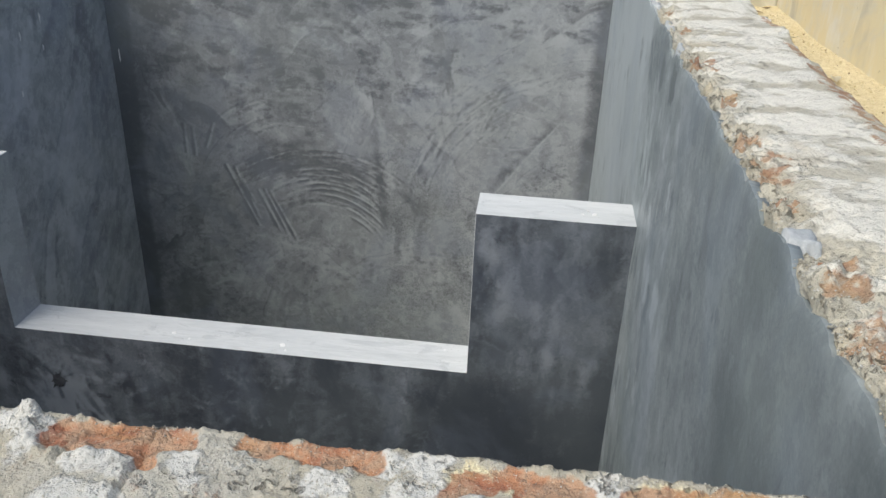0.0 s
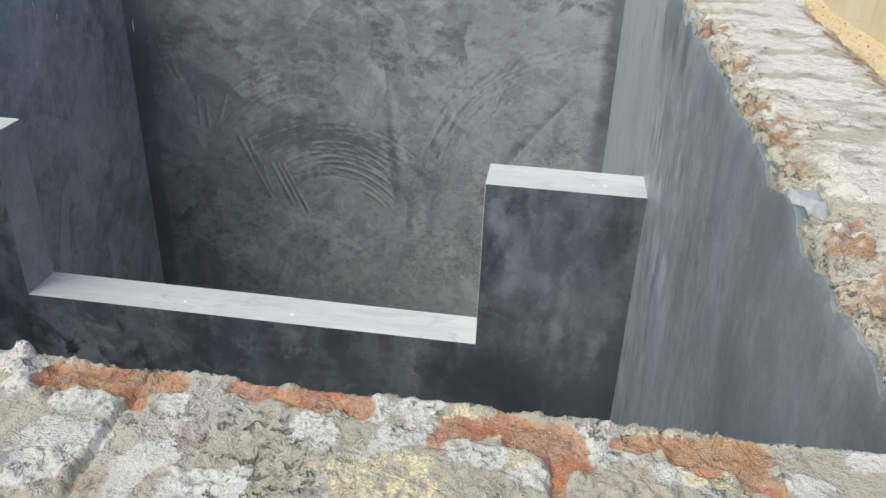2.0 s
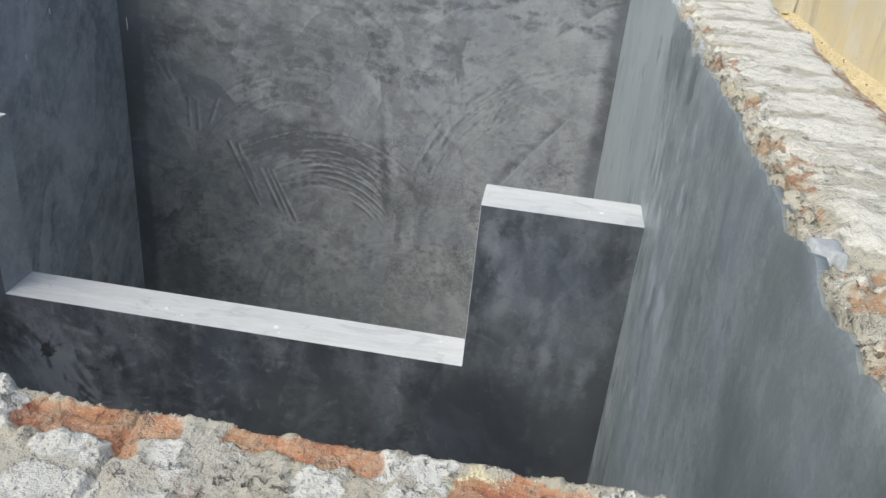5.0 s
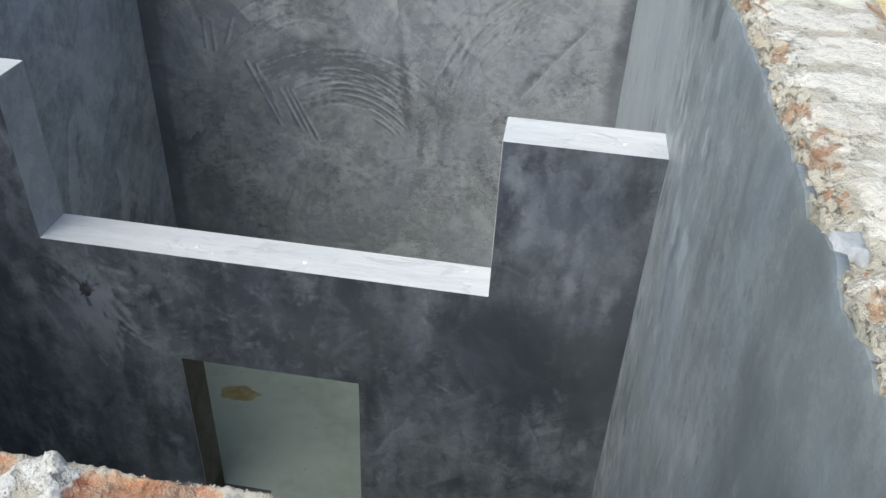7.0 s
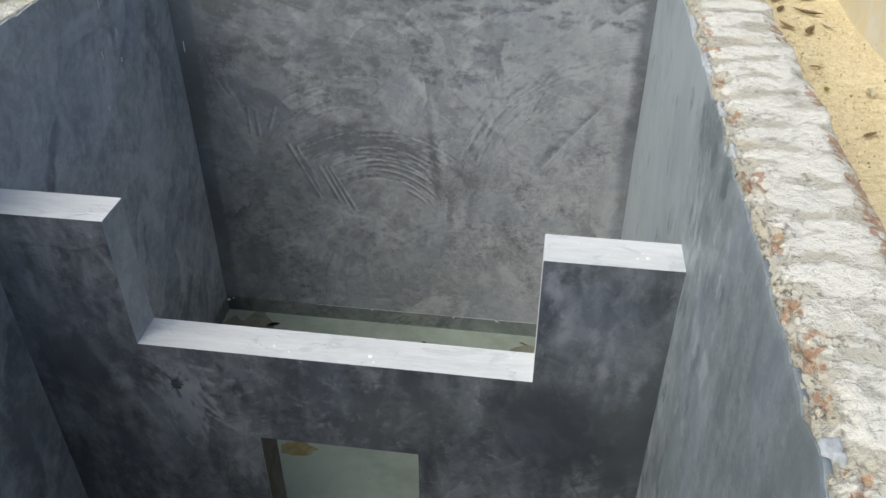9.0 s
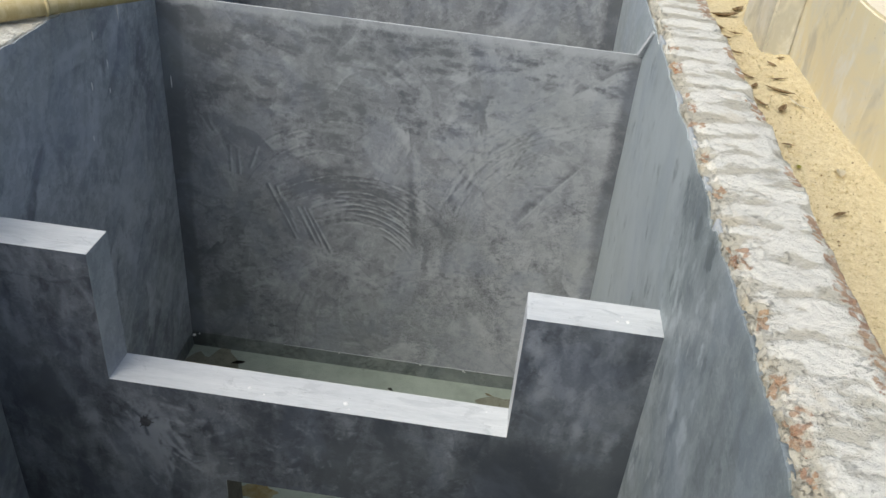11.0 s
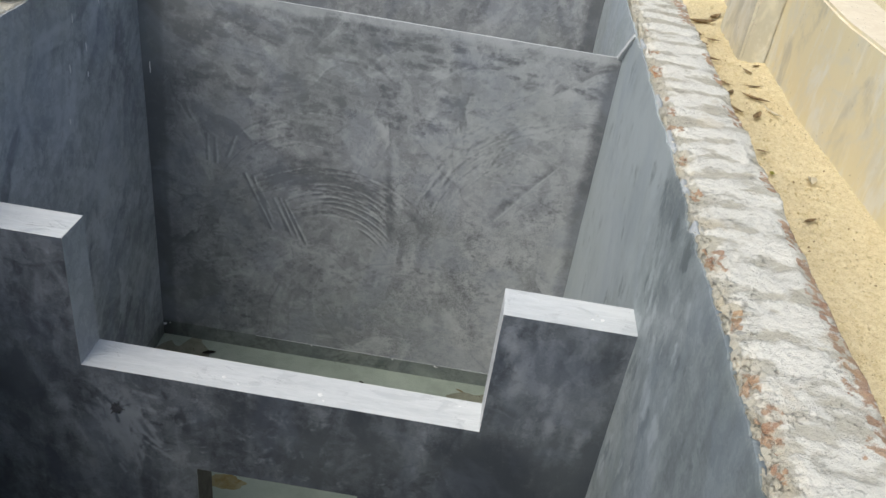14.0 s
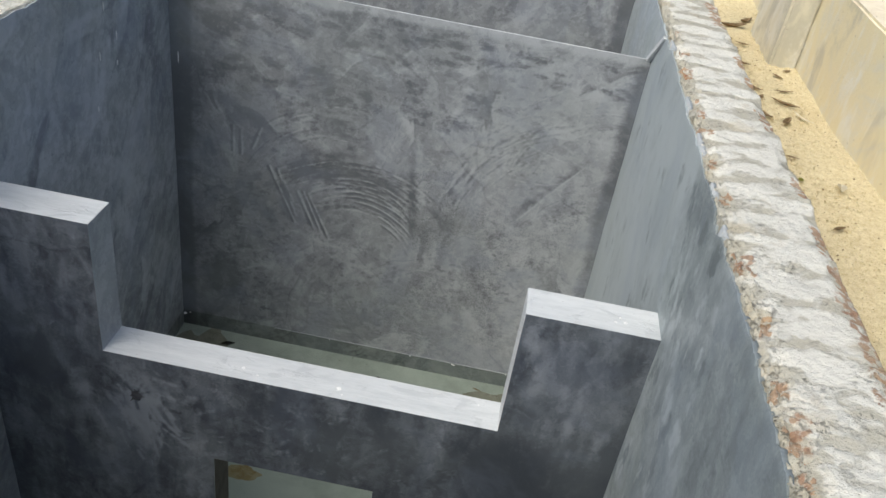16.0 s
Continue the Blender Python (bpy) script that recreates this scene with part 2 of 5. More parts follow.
brick_mat = brick_material()
mortar_east = mortar_material("lime_mortar", (0.79, 0.765, 0.685), (0.56, 0.525, 0.43), (0.56, 0.48, 0.34), 0.485, True)
mortar_near = mortar_material("grey_mortar", (0.63, 0.62, 0.58), (0.43, 0.40, 0.325), (0.74, 0.64, 0.43), 0.51)
core_mat = plain("brick_core", (0.30, 0.13, 0.07), (0.45, 0.32, 0.22), 9, 0.95, 0.006)
def sand_material():
    """Loose builder's sand: even yellow grain, coarse specks of dark and light, faint damp patches."""
    k = Nodes("sand")
    broad, mid, grain, speck = k.noise(4, 5, 0.6, 0.4), k.noise(45, 5, 0.7, seed=3), k.noise(260, 3, 0.75, seed=5), k.noise(150, 2, 0.5, seed=8)
    col = k.mix(k.ramp(k.math("ADD", k.math("MULTIPLY", mid, 0.5), k.math("MULTIPLY", grain, 0.5)), 0.36, 0.64), (0.66, 0.545, 0.31), (0.87, 0.77, 0.53))
    col = k.mix(k.ramp(broad, 0.50, 0.68, 0, 0.25), col, (0.68, 0.56, 0.33))
    col = k.mix(k.ramp(speck, 0.64, 0.69, 0, 0.7), col, (0.30, 0.21, 0.10))
    col = k.mix(k.ramp(k.noise(210, 2, 0.5, seed=13), 0.66, 0.72, 0, 0.6), col, (0.84, 0.78, 0.62))
    h = k.math("ADD", k.math("MULTIPLY", mid, 0.6), k.math("MULTIPLY", grain, 0.5))
    return k.finish(col, 0.97, h, 0.012, 0.9, 0.1)


sand_mat = sand_material()


def render_material(name, yellow):
    """Old cement render: grey and whitish above, yellow with splashed sand, run marks and pinholes."""
    k = Nodes(name)
    n1, n2, n3 = k.noise(3.2, 6, 0.66, 0.5), k.noise(7, 6, 0.68, 0.3, stretch=(1, 1, 0.45), seed=4), k.noise(70, 4, 0.65)
    col = k.mix(k.ramp(n1, 0.43, 0.57), yellow, (0.66, 0.62, 0.49))
    col = k.mix(k.ramp(n2, 0.50, 0.68, 0, 0.7), col, (0.72, 0.71, 0.65))
    col = k.mix(k.ramp(k.noise(3, 5, 0.6, 0.4, stretch=(1, 1, 0.6), seed=9), 0.54, 0.66, 0, 0.65), col, (0.44, 0.42, 0.35))
    col = k.mix(k.ramp(k.noise(30, 4, 0.6, stretch=(1, 1, 0.12), seed=24), 0.58, 0.70, 0, 0.45), col, (0.78, 0.73, 0.59))
    col = k.mix(k.ramp(k.noise(34, 3, 0.6, seed=14), 0.68, 0.74, 0, 0.5), col, (0.30, 0.26, 0.18))
    return k.finish(col, 0.85, k.math("ADD", n2, k.math("MULTIPLY", n3, 0.5)), 0.005, 0.8, 0.25)


dust_mat = plain("dusty_top", (0.76, 0.65, 0.48), (0.85, 0.75, 0.58), 14, 0.95, 0.006, speck=(60, 0.69, (0.34, 0.27, 0.17)))
bound_mat = render_material("weathered_render", (0.71, 0.635, 0.43))
pier_mat = render_material("grey_render", (0.52, 0.495, 0.40))
floor_mat = plain("silt_floor", (0.40, 0.435, 0.40), (0.55, 0.59, 0.55), 1.6, 0.8, 0.002, speck=(60, 0.73, (0.1, 0.1, 0.07)))
# Reveals of the lower opening: dark brown, with their shade put into the colour.
jamb_mat = plain("shaded_reveal", (0.07, 0.062, 0.052), (0.14, 0.125, 0.105), 7, 0.7, 0.003)
plug_mat = plain("dark_cement", (0.045, 0.047, 0.055), (0.095, 0.098, 0.11), 30, 0.6)
rust_mat = plain("rust_stain", (0.36, 0.25, 0.10), (0.50, 0.43, 0.28), 22, 0.8)
bamboo_mat = plain("bamboo", (0.46, 0.36, 0.17), (0.58, 0.49, 0.28), 8, 0.5, 0.001, (6, 6, 0.6))
leaf_brown = plain("dry_leaf", (0.24, 0.165, 0.09), (0.44, 0.33, 0.19), 40, 0.8)
leaf_pale = plain("pale_leaf", (0.70, 0.64, 0.50), (0.80, 0.75, 0.62), 40, 0.8)
leaf_dark = plain("wet_leaf", (0.02, 0.018, 0.014), (0.05, 0.04, 0.03), 40, 0.5)
leaf_green = plain("yellow_leaf", (0.30, 0.30, 0.05), (0.42, 0.38, 0.08), 40, 0.7)
silt_mat = plain("brown_silt", (0.25, 0.235, 0.19), (0.36, 0.345, 0.295), 9, 0.85, speck=(60, 0.66, (0.12, 0.10, 0.06)))
smear_mat = plain("cement_smear", (0.36, 0.385, 0.40), (0.50, 0.515, 0.525), 45, 0.6, 0.004)
splash_mat = plain("lime_splash", (0.70, 0.70, 0.70), (0.84, 0.84, 0.83), 60, 0.8)


def water_material():
    k = Nodes("still_water")
    k.n.remove(k.bsdf)
    clear, shine, mix, fres = (k.n.new("ShaderNode" + t) for t in ("BsdfTransparent", "BsdfGlossy", "MixShader", "Fresnel"))
    clear.inputs[0].default_value = (0.74, 0.765, 0.735, 1)
    shine.inputs["Roughness"].default_value = 0.02
    fres.inputs["IOR"].default_value = 1.33
    k.l.new(fres.outputs[0], mix.inputs[0])
    k.l.new(clear.outputs[0], mix.inputs[1])
    k.l.new(shine.outputs[0], mix.inputs[2])
    k.l.new(mix.outputs[0], k.n["Material Output"].inputs[0])
    return k.mat


water_mat = water_material()


# ---- trowel work, as a tone for each point of a coat ----
def vnoise(u, v, seed):
    """Smooth value noise in -1..1 for arrays."""
    i, j = np.floor(u), np.floor(v)
    a, b = u - i, v - j
    a, b = a * a * (3 - 2 * a), b * b * (3 - 2 * b)

    def h(p, q):
        w = np.sin(p * 127.1 + q * 311.7 + seed * 74.7) * 43758.5453
        return (w - np.floor(w)) * 2 - 1

    return (h(i, j) * (1 - a) + h(i + 1, j) * a) * (1 - b) + (h(i, j + 1) * (1 - a) + h(i + 1, j + 1) * a) * b


def nfbm(u, v, seed, octaves=4):
    out, amp = 0.0, 0.5
    for o in range(octaves):
        out = out + amp * vnoise(u * 2.03 ** o + o * 7.3, v * 2.03 ** o - o * 3.1, seed + o)
        amp *= 0.55
    return out


def sweep(tone, u, v, cu, cv, way, bend, length, width, shade, lines, ridge, r):
    """One stroke of the trowel over what lies there: a curved band with fine lines along it and sometimes a ridge at its rim."""
    reach = length + width
    near = (np.abs(u - cu) < reach) & (np.abs(v - cv) < reach)
    if not near.any():
        return
    pu, pv = u[near], v[near]
    pu = pu + 0.012 * vnoise(pu * 14, pv * 14, 3.0)
    pv = pv + 0.012 * vnoise(pu * 14, pv * 14, 8.0)
    ox, oy = cu - bend * math.cos(way), cv - bend * math.sin(way)
    du, dv = pu - ox, pv - oy
    rad = np.hypot(du, dv)
    ang = (np.arctan2(dv, du) - way + math.pi) % (2 * math.pi) - math.pi
    s, t = ang * abs(bend) / (length * 0.5), (rad - abs(bend)) / (width * 0.5)
    if bend < 0:
        ang = (np.arctan2(dv, du) - way) % (2 * math.pi) - math.pi
        s = ang * abs(bend) / (length * 0.5)
    torn = 0.3 * vnoise(rad * 90, s * 2, r + 5.0) + 0.35 * nfbm(pu * 16, pv * 16, r + 9.0, 3)
    m = np.clip((1 - np.abs(t) + 0.5 * torn) * 4, 0, 1) * np.clip((1 - np.abs(s) + torn) * 3, 0, 1)
    m = m * m * (3 - 2 * m)
    val = shade + lines * vnoise(rad * 75, s * 1.2, r) + 0.5 * lines * vnoise(rad * 190, s * 2.0, r + 2)
    val = val + shade * 0.7 * t * (1 if r % 2 > 1 else -1)
    edge = ridge * np.exp(-((np.abs(t) - 0.94) / 0.05) ** 2) * np.clip((1 - np.abs(s)) * 3, 0, 1) * (t > 0)
    tone[near] = tone[near] * (1 - 0.75 * m) + 0.75 * m * val + edge


def trowel(u, v, count, seed, box_, way=None, spread=3.2, lines=0.08, shade=0.11, size=(0.25, 0.6)):
    """Overlapping strokes at random over a coat; way: the main direction across the strokes, in degrees."""
    r = random.Random(seed)
    tone = 0.10 * nfbm(u * 3, v * 3, seed)
    for i in range(count):
        cu, cv = r.uniform(box_[0], box_[1]), r.uniform(box_[2], box_[3])
        a = (r.uniform(-spread, spread) if way is None else radians(way) + r.gauss(0, spread))
        sweep(tone, u, v, cu, cv, a, r.uniform(0.35, 1.1) * r.choice((-1, 1)), r.uniform(*size), r.uniform(0.06, 0.15),
              r.gauss(0, shade), lines * r.uniform(0.4, 1.4), r.choice((0, 0, 0.10, -0.12)), r.uniform(0, 50))
    return tone


def groove(tone, u, v, a, b, width, depth):
    """A straight mark from a to b."""
    ab = (b[0] - a[0], b[1] - a[1])
    reach = 2.5 * width
    near = (u > min(a[0], b[0]) - reach) & (u < max(a[0], b[0]) + reach) & (v > min(a[1], b[1]) - reach) & (v < max(a[1], b[1]) + reach)
    if not near.any():
        return
    pu, pv = u[near], v[near]
    k = np.clip(((pu - a[0]) * ab[0] + (pv - a[1]) * ab[1]) / (ab[0] ** 2 + ab[1] ** 2), 0, 1)
    d = np.hypot(pu - a[0] - k * ab[0], pv - a[1] - k * ab[1]) + width * 0.4 * vnoise(pu * 30, pv * 30, 2.0)
    tone[near] += depth * np.exp(-(d / (width * 0.6)) ** 2) * (0.75 + 0.5 * vnoise(k * 6, pu * 9, 4.0))


def comb(tone, u, v, pairs, width, depth, apart):
    for a, b in pairs:
        # Relief shading in the tone: a dark furrow and a pale lip beside it.
        groove(tone, u, v, a, b, width, -depth)
        groove(tone, u, v, (a[0] + apart, a[1]), (b[0] + apart, b[1]), width, depth * 0.8)


def rings(tone, u, v, centre, radii, way, cone, width, depth, seed):
    """Part rings scraped by the trowel's tip: bright ridges with dark furrows under them, relief shading painted as
    tone.
    """
    du, dv = u - centre[0], v - centre[1]
    rad = np.hypot(du, dv) + 0.007 * vnoise(u * 9, v * 9, seed)
    ang = np.abs((np.arctan2(dv, du) - radians(way) + math.pi) % (2 * math.pi) - math.pi)
    face = np.clip((radians(cone) - ang) / radians(cone * 0.35), 0, 1)
    for i, r0 in enumerate(radii):
        gap = np.clip(0.8 + 1.1 * vnoise(ang * 5 + i * 3.3, rad * 0 + i, seed + i), 0, 1)
        line = np.exp(-((rad - r0) / (width * 0.6)) ** 2) - 0.9 * np.exp(-((rad - r0 + width * 1.3) / (width * 0.7)) ** 2)
        tone += depth * line * gap * face


def blot(tone, u, v, centre, radius, depth, seed, ragged=0.35):
    d = np.hypot(u - centre[0], v - centre[1]) / radius + ragged * nfbm(u / radius * 1.6, v / radius * 1.6, seed)
    k = np.clip((1 - d) / 0.6, 0, 1)
    tone += depth * k * k * (3 - 2 * k)


def dabs(tone, u, v, count, seed, box_, size, aspect, way, spread, depths, crisp=0.3, ragged=0.5):
    """Small ragged scuffs of the float: long patches with torn rims, a little paler or darker than the coat."""
    r = random.Random(seed)
    for i in range(count):
        cu, cv = r.uniform(box_[0], box_[1]), r.uniform(box_[2], box_[3])
        a, ln = radians(r.gauss(way, spread)), r.uniform(*size)
        wd, depth, k = ln / r.uniform(*aspect), r.choice(depths) * r.uniform(0.5, 1.2), r.uniform(0, 90)
        near = (np.abs(u - cu) < 1.5 * ln) & (np.abs(v - cv) < 1.5 * ln)
        if not near.any():
            continue
        du, dv = u[near] - cu, v[near] - cv
        p, q = du * math.cos(a) + dv * math.sin(a), dv * math.cos(a) - du * math.sin(a)
        d = np.hypot(p / ln, q / wd) + ragged * nfbm(p / ln * 3 + k, q / wd * 1.3, k, 4)
        m = np.clip((1 - d) / crisp, 0, 1)
        tone[near] += depth * m * m * (3 - 2 * m) * (0.8 + 0.5 * vnoise(p / ln * 2.5, q / wd * 5, k))


def arcs(tone, u, v, count, seed, centre, radii, way, cone, depth, broken=0.55):
    """Many broken, torn lines on rings about one point, as a swinging trowel leaves them."""
    r = random.Random(seed)
    du, dv = u - centre[0], v - centre[1]
    rad = np.hypot(du, dv) + 0.006 * vnoise(u * 11, v * 11, seed)
    ang = (np.arctan2(dv, du) - radians(way) + math.pi) % (2 * math.pi) - math.pi
    for i in range(count):
        r0, w = r.uniform(*radii), r.uniform(0.004, 0.011)
        a0, ext = radians(r.uniform(-cone, cone)), r.uniform(0.04, 0.13) / r0
        near = np.abs(rad - r0) < 4 * w
        if not near.any():
            continue
        e = np.clip((1.2 - np.abs(ang[near] - a0) / ext) * 2, 0, 1)
        gap = np.clip(1.2 - broken + 1.2 * vnoise(ang[near] * 60 * r0, rad[near] * 40, seed + i), 0, 1)
        side = r.choice((1, -1))
        # Dark line with a pale lip: the relief's light and shade as tone.
        line = np.exp(-((rad[near] - r0) / (0.6 * w)) ** 2) * -1.0 + 0.7 * np.exp(-((rad[near] - r0 - side * 1.5 * w) / (0.5 * w)) ** 2)
        tone[near] += depth * r.uniform(0.5, 1.2) * line * e * gap


def coat(ob, work, plane):
    """Lays the tone that work(u, v) gives over a coat's points; plane: the two axes along it."""
    me = ob.data
    co = np.empty(len(me.vertices) * 3, dtype=np.float32)
    me.vertices.foreach_get("co", co)
    co = co.reshape(-1, 3).astype(float)
    tone = work(co[:, plane[0]].copy(), co[:, plane[1]].copy())
    if isinstance(tone, tuple):
        tone, zone = tone
        me.attributes.new("grain", "FLOAT", "POINT").data.foreach_set("value", np.clip(zone, 0, 1).astype(np.float32))
    me.attributes.new("trowel", "FLOAT", "POINT").data.foreach_set("value", np.clip(tone, -0.6, 0.6).astype(np.float32))
    return ob


def far_work(u, v):
    """The swirling coat: dark torn patches above, a fan of arcs, crossed nicks, a long upright stroke and pitted ground low down."""
    t = 0.75 * trowel(u, v, 240, 12, (-2.15, 0, -1.2, 0.76), lines=0.045, shade=0.07, size=(0.15, 0.4))
    t = t - 0.07 * np.clip((-0.95 - u) / 0.9, 0, 1) + 0.09 * np.clip((u + 0.9) / 0.6, 0, 1) + 0.05 * np.clip((u + 0.7) / 0.5, 0, 1) * np.clip((v - 0.2) / 0.3, 0, 1)
    dabs(t, u, v, 150, 14, (-2.0, -0.55, 0.28, 0.74), (0.02, 0.075), (1.8, 3.6), -8, 16, (-0.13, -0.11, -0.08, 0.09), 0.30, 0.7)
    dabs(t, u, v, 26, 15, (-1.0, -0.05, 0.60, 0.72), (0.03, 0.08), (2.5, 4.5), -8, 8, (-0.17, -0.13), 0.35, 0.6)
    dabs(t, u, v, 60, 16, (-2.0, -1.1, -1.0, -0.1), (0.03, 0.10), (1.5, 3.0), 70, 35, (0.07, 0.05, -0.07), 0.8, 0.7)
    dabs(t, u, v, 46, 17, (-1.0, -0.2, -0.9, -0.3), (0.03, 0.09), (1.8, 3.5), 85, 20, (0.10, 0.07, -0.08), 0.6, 0.7)
    for cx, cz, ln, asp, way, d in [(-1.36, 0.0, 0.27, 2.4, 8, -0.24), (-1.10, -0.05, 0.19, 2.2, -16, -0.24), (-1.50, -0.07, 0.13, 2.0, 30, -0.18), (-1.15, -0.17, 0.17, 3.0, -24, -0.16),
                                    (-1.50, 0.18, 0.12, 2.2, 20, 0.12), (-1.62, -0.02, 0.07, 1.6, 60, 0.10), (-1.06, 0.16, 0.07, 2.2, -50, 0.14), (-1.13, 0.10, 0.06, 3.0, -35, 0.12),
                                    (-0.93, 0.30, 0.13, 2.5, 80, -0.10), (-0.74, 0.02, 0.06, 1.8, 70, 0.20), (-0.58, 0.10, 0.09, 2.0, 40, 0.07), (-0.81, -0.42, 0.12, 2.6, 85, 0.18), (-0.66, -0.45, 0.08, 2.6, 85, 0.12),
                                    (-0.80, -0.20, 0.09, 1.5, 80, -0.10), (-0.22, 0.55, 0.20, 1.6, 20, 0.09), (-0.55, 0.38, 0.20, 1.7, 40, 0.10), (-1.85, -0.45, 0.22, 2.0, 80, 0.05), (-1.90, -0.80, 0.30, 2.0, 80, -0.10)]:
        dabs(t, u, v, 1, int(1000 + 100 * (cx + cz)), (cx, cx, cz, cz), (ln, ln), (asp, asp), way, 0, (d,), 0.6, 0.55)
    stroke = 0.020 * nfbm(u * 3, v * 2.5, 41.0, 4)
    # Dark strips in both corners: shade put into the tone, trowel marks softened.
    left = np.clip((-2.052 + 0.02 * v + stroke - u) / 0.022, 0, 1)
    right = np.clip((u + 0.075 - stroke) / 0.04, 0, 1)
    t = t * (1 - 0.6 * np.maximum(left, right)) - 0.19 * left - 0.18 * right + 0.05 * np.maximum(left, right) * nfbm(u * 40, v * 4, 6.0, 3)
    # Rim paled: the better-lit top of the wall put into the tone.
    rim = np.clip((v - 0.742 + 0.011 * u - 0.8 * stroke + 0.012 * nfbm(u * 14, v * 5, 21.0, 3)) / 0.02, 0, 1)
    t = t * (1 - 0.4 * rim) + 0.17 * rim
    for i, (cx, cz, r0, way, cone) in enumerate([(-1.203, -0.355, 0.297, 89, 42), (-1.203, -0.41, 0.325, 85, 38), (-1.204, -0.46, 0.35, 82, 40), (-1.207, -0.505, 0.372, 78, 34),
                                                 (-1.21, -0.551, 0.393, 80, 35), (-1.24, -0.59, 0.407, 70, 28), (-1.266, -0.632, 0.419, 65, 28), (-1.28, -0.67, 0.425, 60, 24)]):
        rings(t, u, v, (cx, cz), [r0], way - 6, cone, 0.0075, 0.27, 2.0 + 3.7 * i)
    arcs(t, u, v, 90, 3, (-1.22, -0.56), (0.33, 0.60), 88, 34, 0.13)
    arcs(t, u, v, 40, 5, (-0.10, -0.25), (0.55, 0.78), 140, 28, 0.11)
    arcs(t, u, v, 24, 8, (-1.30, -0.30), (0.42, 0.62), 118, 34, 0.10)
    arcs(t, u, v, 26, 11, (-0.05, 0.05), (0.35, 0.60), 128, 34, 0.09)
    comb(t, u, v, [((-1.677, -0.079), (-1.541, -0.375)), ((-1.633, -0.093), (-1.537, -0.335)), ((-1.60, -0.15), (-1.555, -0.255)), ((-1.531, -0.194), (-1.433, -0.403)), ((-1.476, -0.195), (-1.357, -0.438)),
                   ((-1.50, -0.19), (-1.40, -0.41)), ((-1.861, 0.10), (-1.86, -0.031)), ((-1.821, 0.09), (-1.819, -0.042)), ((-1.72, 0.12), (-1.765, 0.0))], 0.009, 0.30, 0.012)
    comb(t, u, v, [((-1.633, -0.081), (-1.526, -0.029)), ((-1.631, -0.154), (-1.502, -0.09)), ((-1.609, -0.18), (-1.479, -0.121)), ((-1.62, -0.12), (-1.51, -0.06))], 0.008, 0.18, 0.008)
    for a, b, w, d in [((-0.978, 0.19), (-0.945, -0.09), 0.028, -0.20), ((-0.945, -0.09), (-0.923, -0.336), 0.031, -0.24), ((-0.436, -0.09), (-0.30, 0.08), 0.036, -0.20), ((-0.30, 0.08), (-0.156, 0.253), 0.024, -0.15),
                       ((-0.42, -0.118), (-0.27, 0.09), 0.008, 0.14), ((-0.27, 0.09), (-0.161, 0.229), 0.007, 0.16), ((-0.23, 0.03), (-0.09, -0.03), 0.006, -0.16), ((-0.955, 0.22), (-0.89, -0.13), 0.02, 0.09),
                       ((-0.763, -0.04), (-0.674, 0.201), 0.014, -0.15), ((-0.72, -0.02), (-0.64, 0.20), 0.012, 0.13), ((-0.689, 0.036), (-0.60, 0.19), 0.012, -0.13), ((-0.762, 0.488), (-0.859, 0.185), 0.02, 0.10),
                       ((-1.302, 0.583), (-1.155, 0.575), 0.010, -0.16), ((-1.155, 0.575), (-1.094, 0.562), 0.010, -0.18), ((-1.094, 0.562), (-1.034, 0.633), 0.012, 0.16), ((-1.25, 0.61), (-1.10, 0.59), 0.016, 0.14),
                       ((-1.221, -0.214), (-1.051, -0.265), 0.006, 0.24), ((-1.051, -0.265), (-0.945, -0.331), 0.007, 0.24), ((-1.037, -0.186), (-0.955, -0.243), 0.006, 0.24), ((-1.348, -0.118), (-1.129, -0.144), 0.006, 0.16)]:
        groove(t, u, v, a, b, w, d)
    t = t - 0.10 * np.clip((nfbm(u * 34, v * 46, 91.0, 3) - 0.20) * 6, 0, 1) * np.clip((nfbm(u * 4, v * 4, 93.0, 3) + 0.05) * 4, 0, 1)
    zone = np.clip((0.10 - v + 0.20 * nfbm(u * 5, v * 5, 33.0, 4)) / 0.12, 0, 1) * np.clip((u + 0.98 + 0.3 * nfbm(u * 4, v * 4, 35.0, 3)) / 0.12, 0, 1) * np.clip((-0.08 - u) / 0.05, 0, 1)
    zone = zone * np.clip(0.55 + 1.1 * nfbm(u * 6, v * 6, 37.0, 3), 0.1, 1)
    return t - 0.005, zone


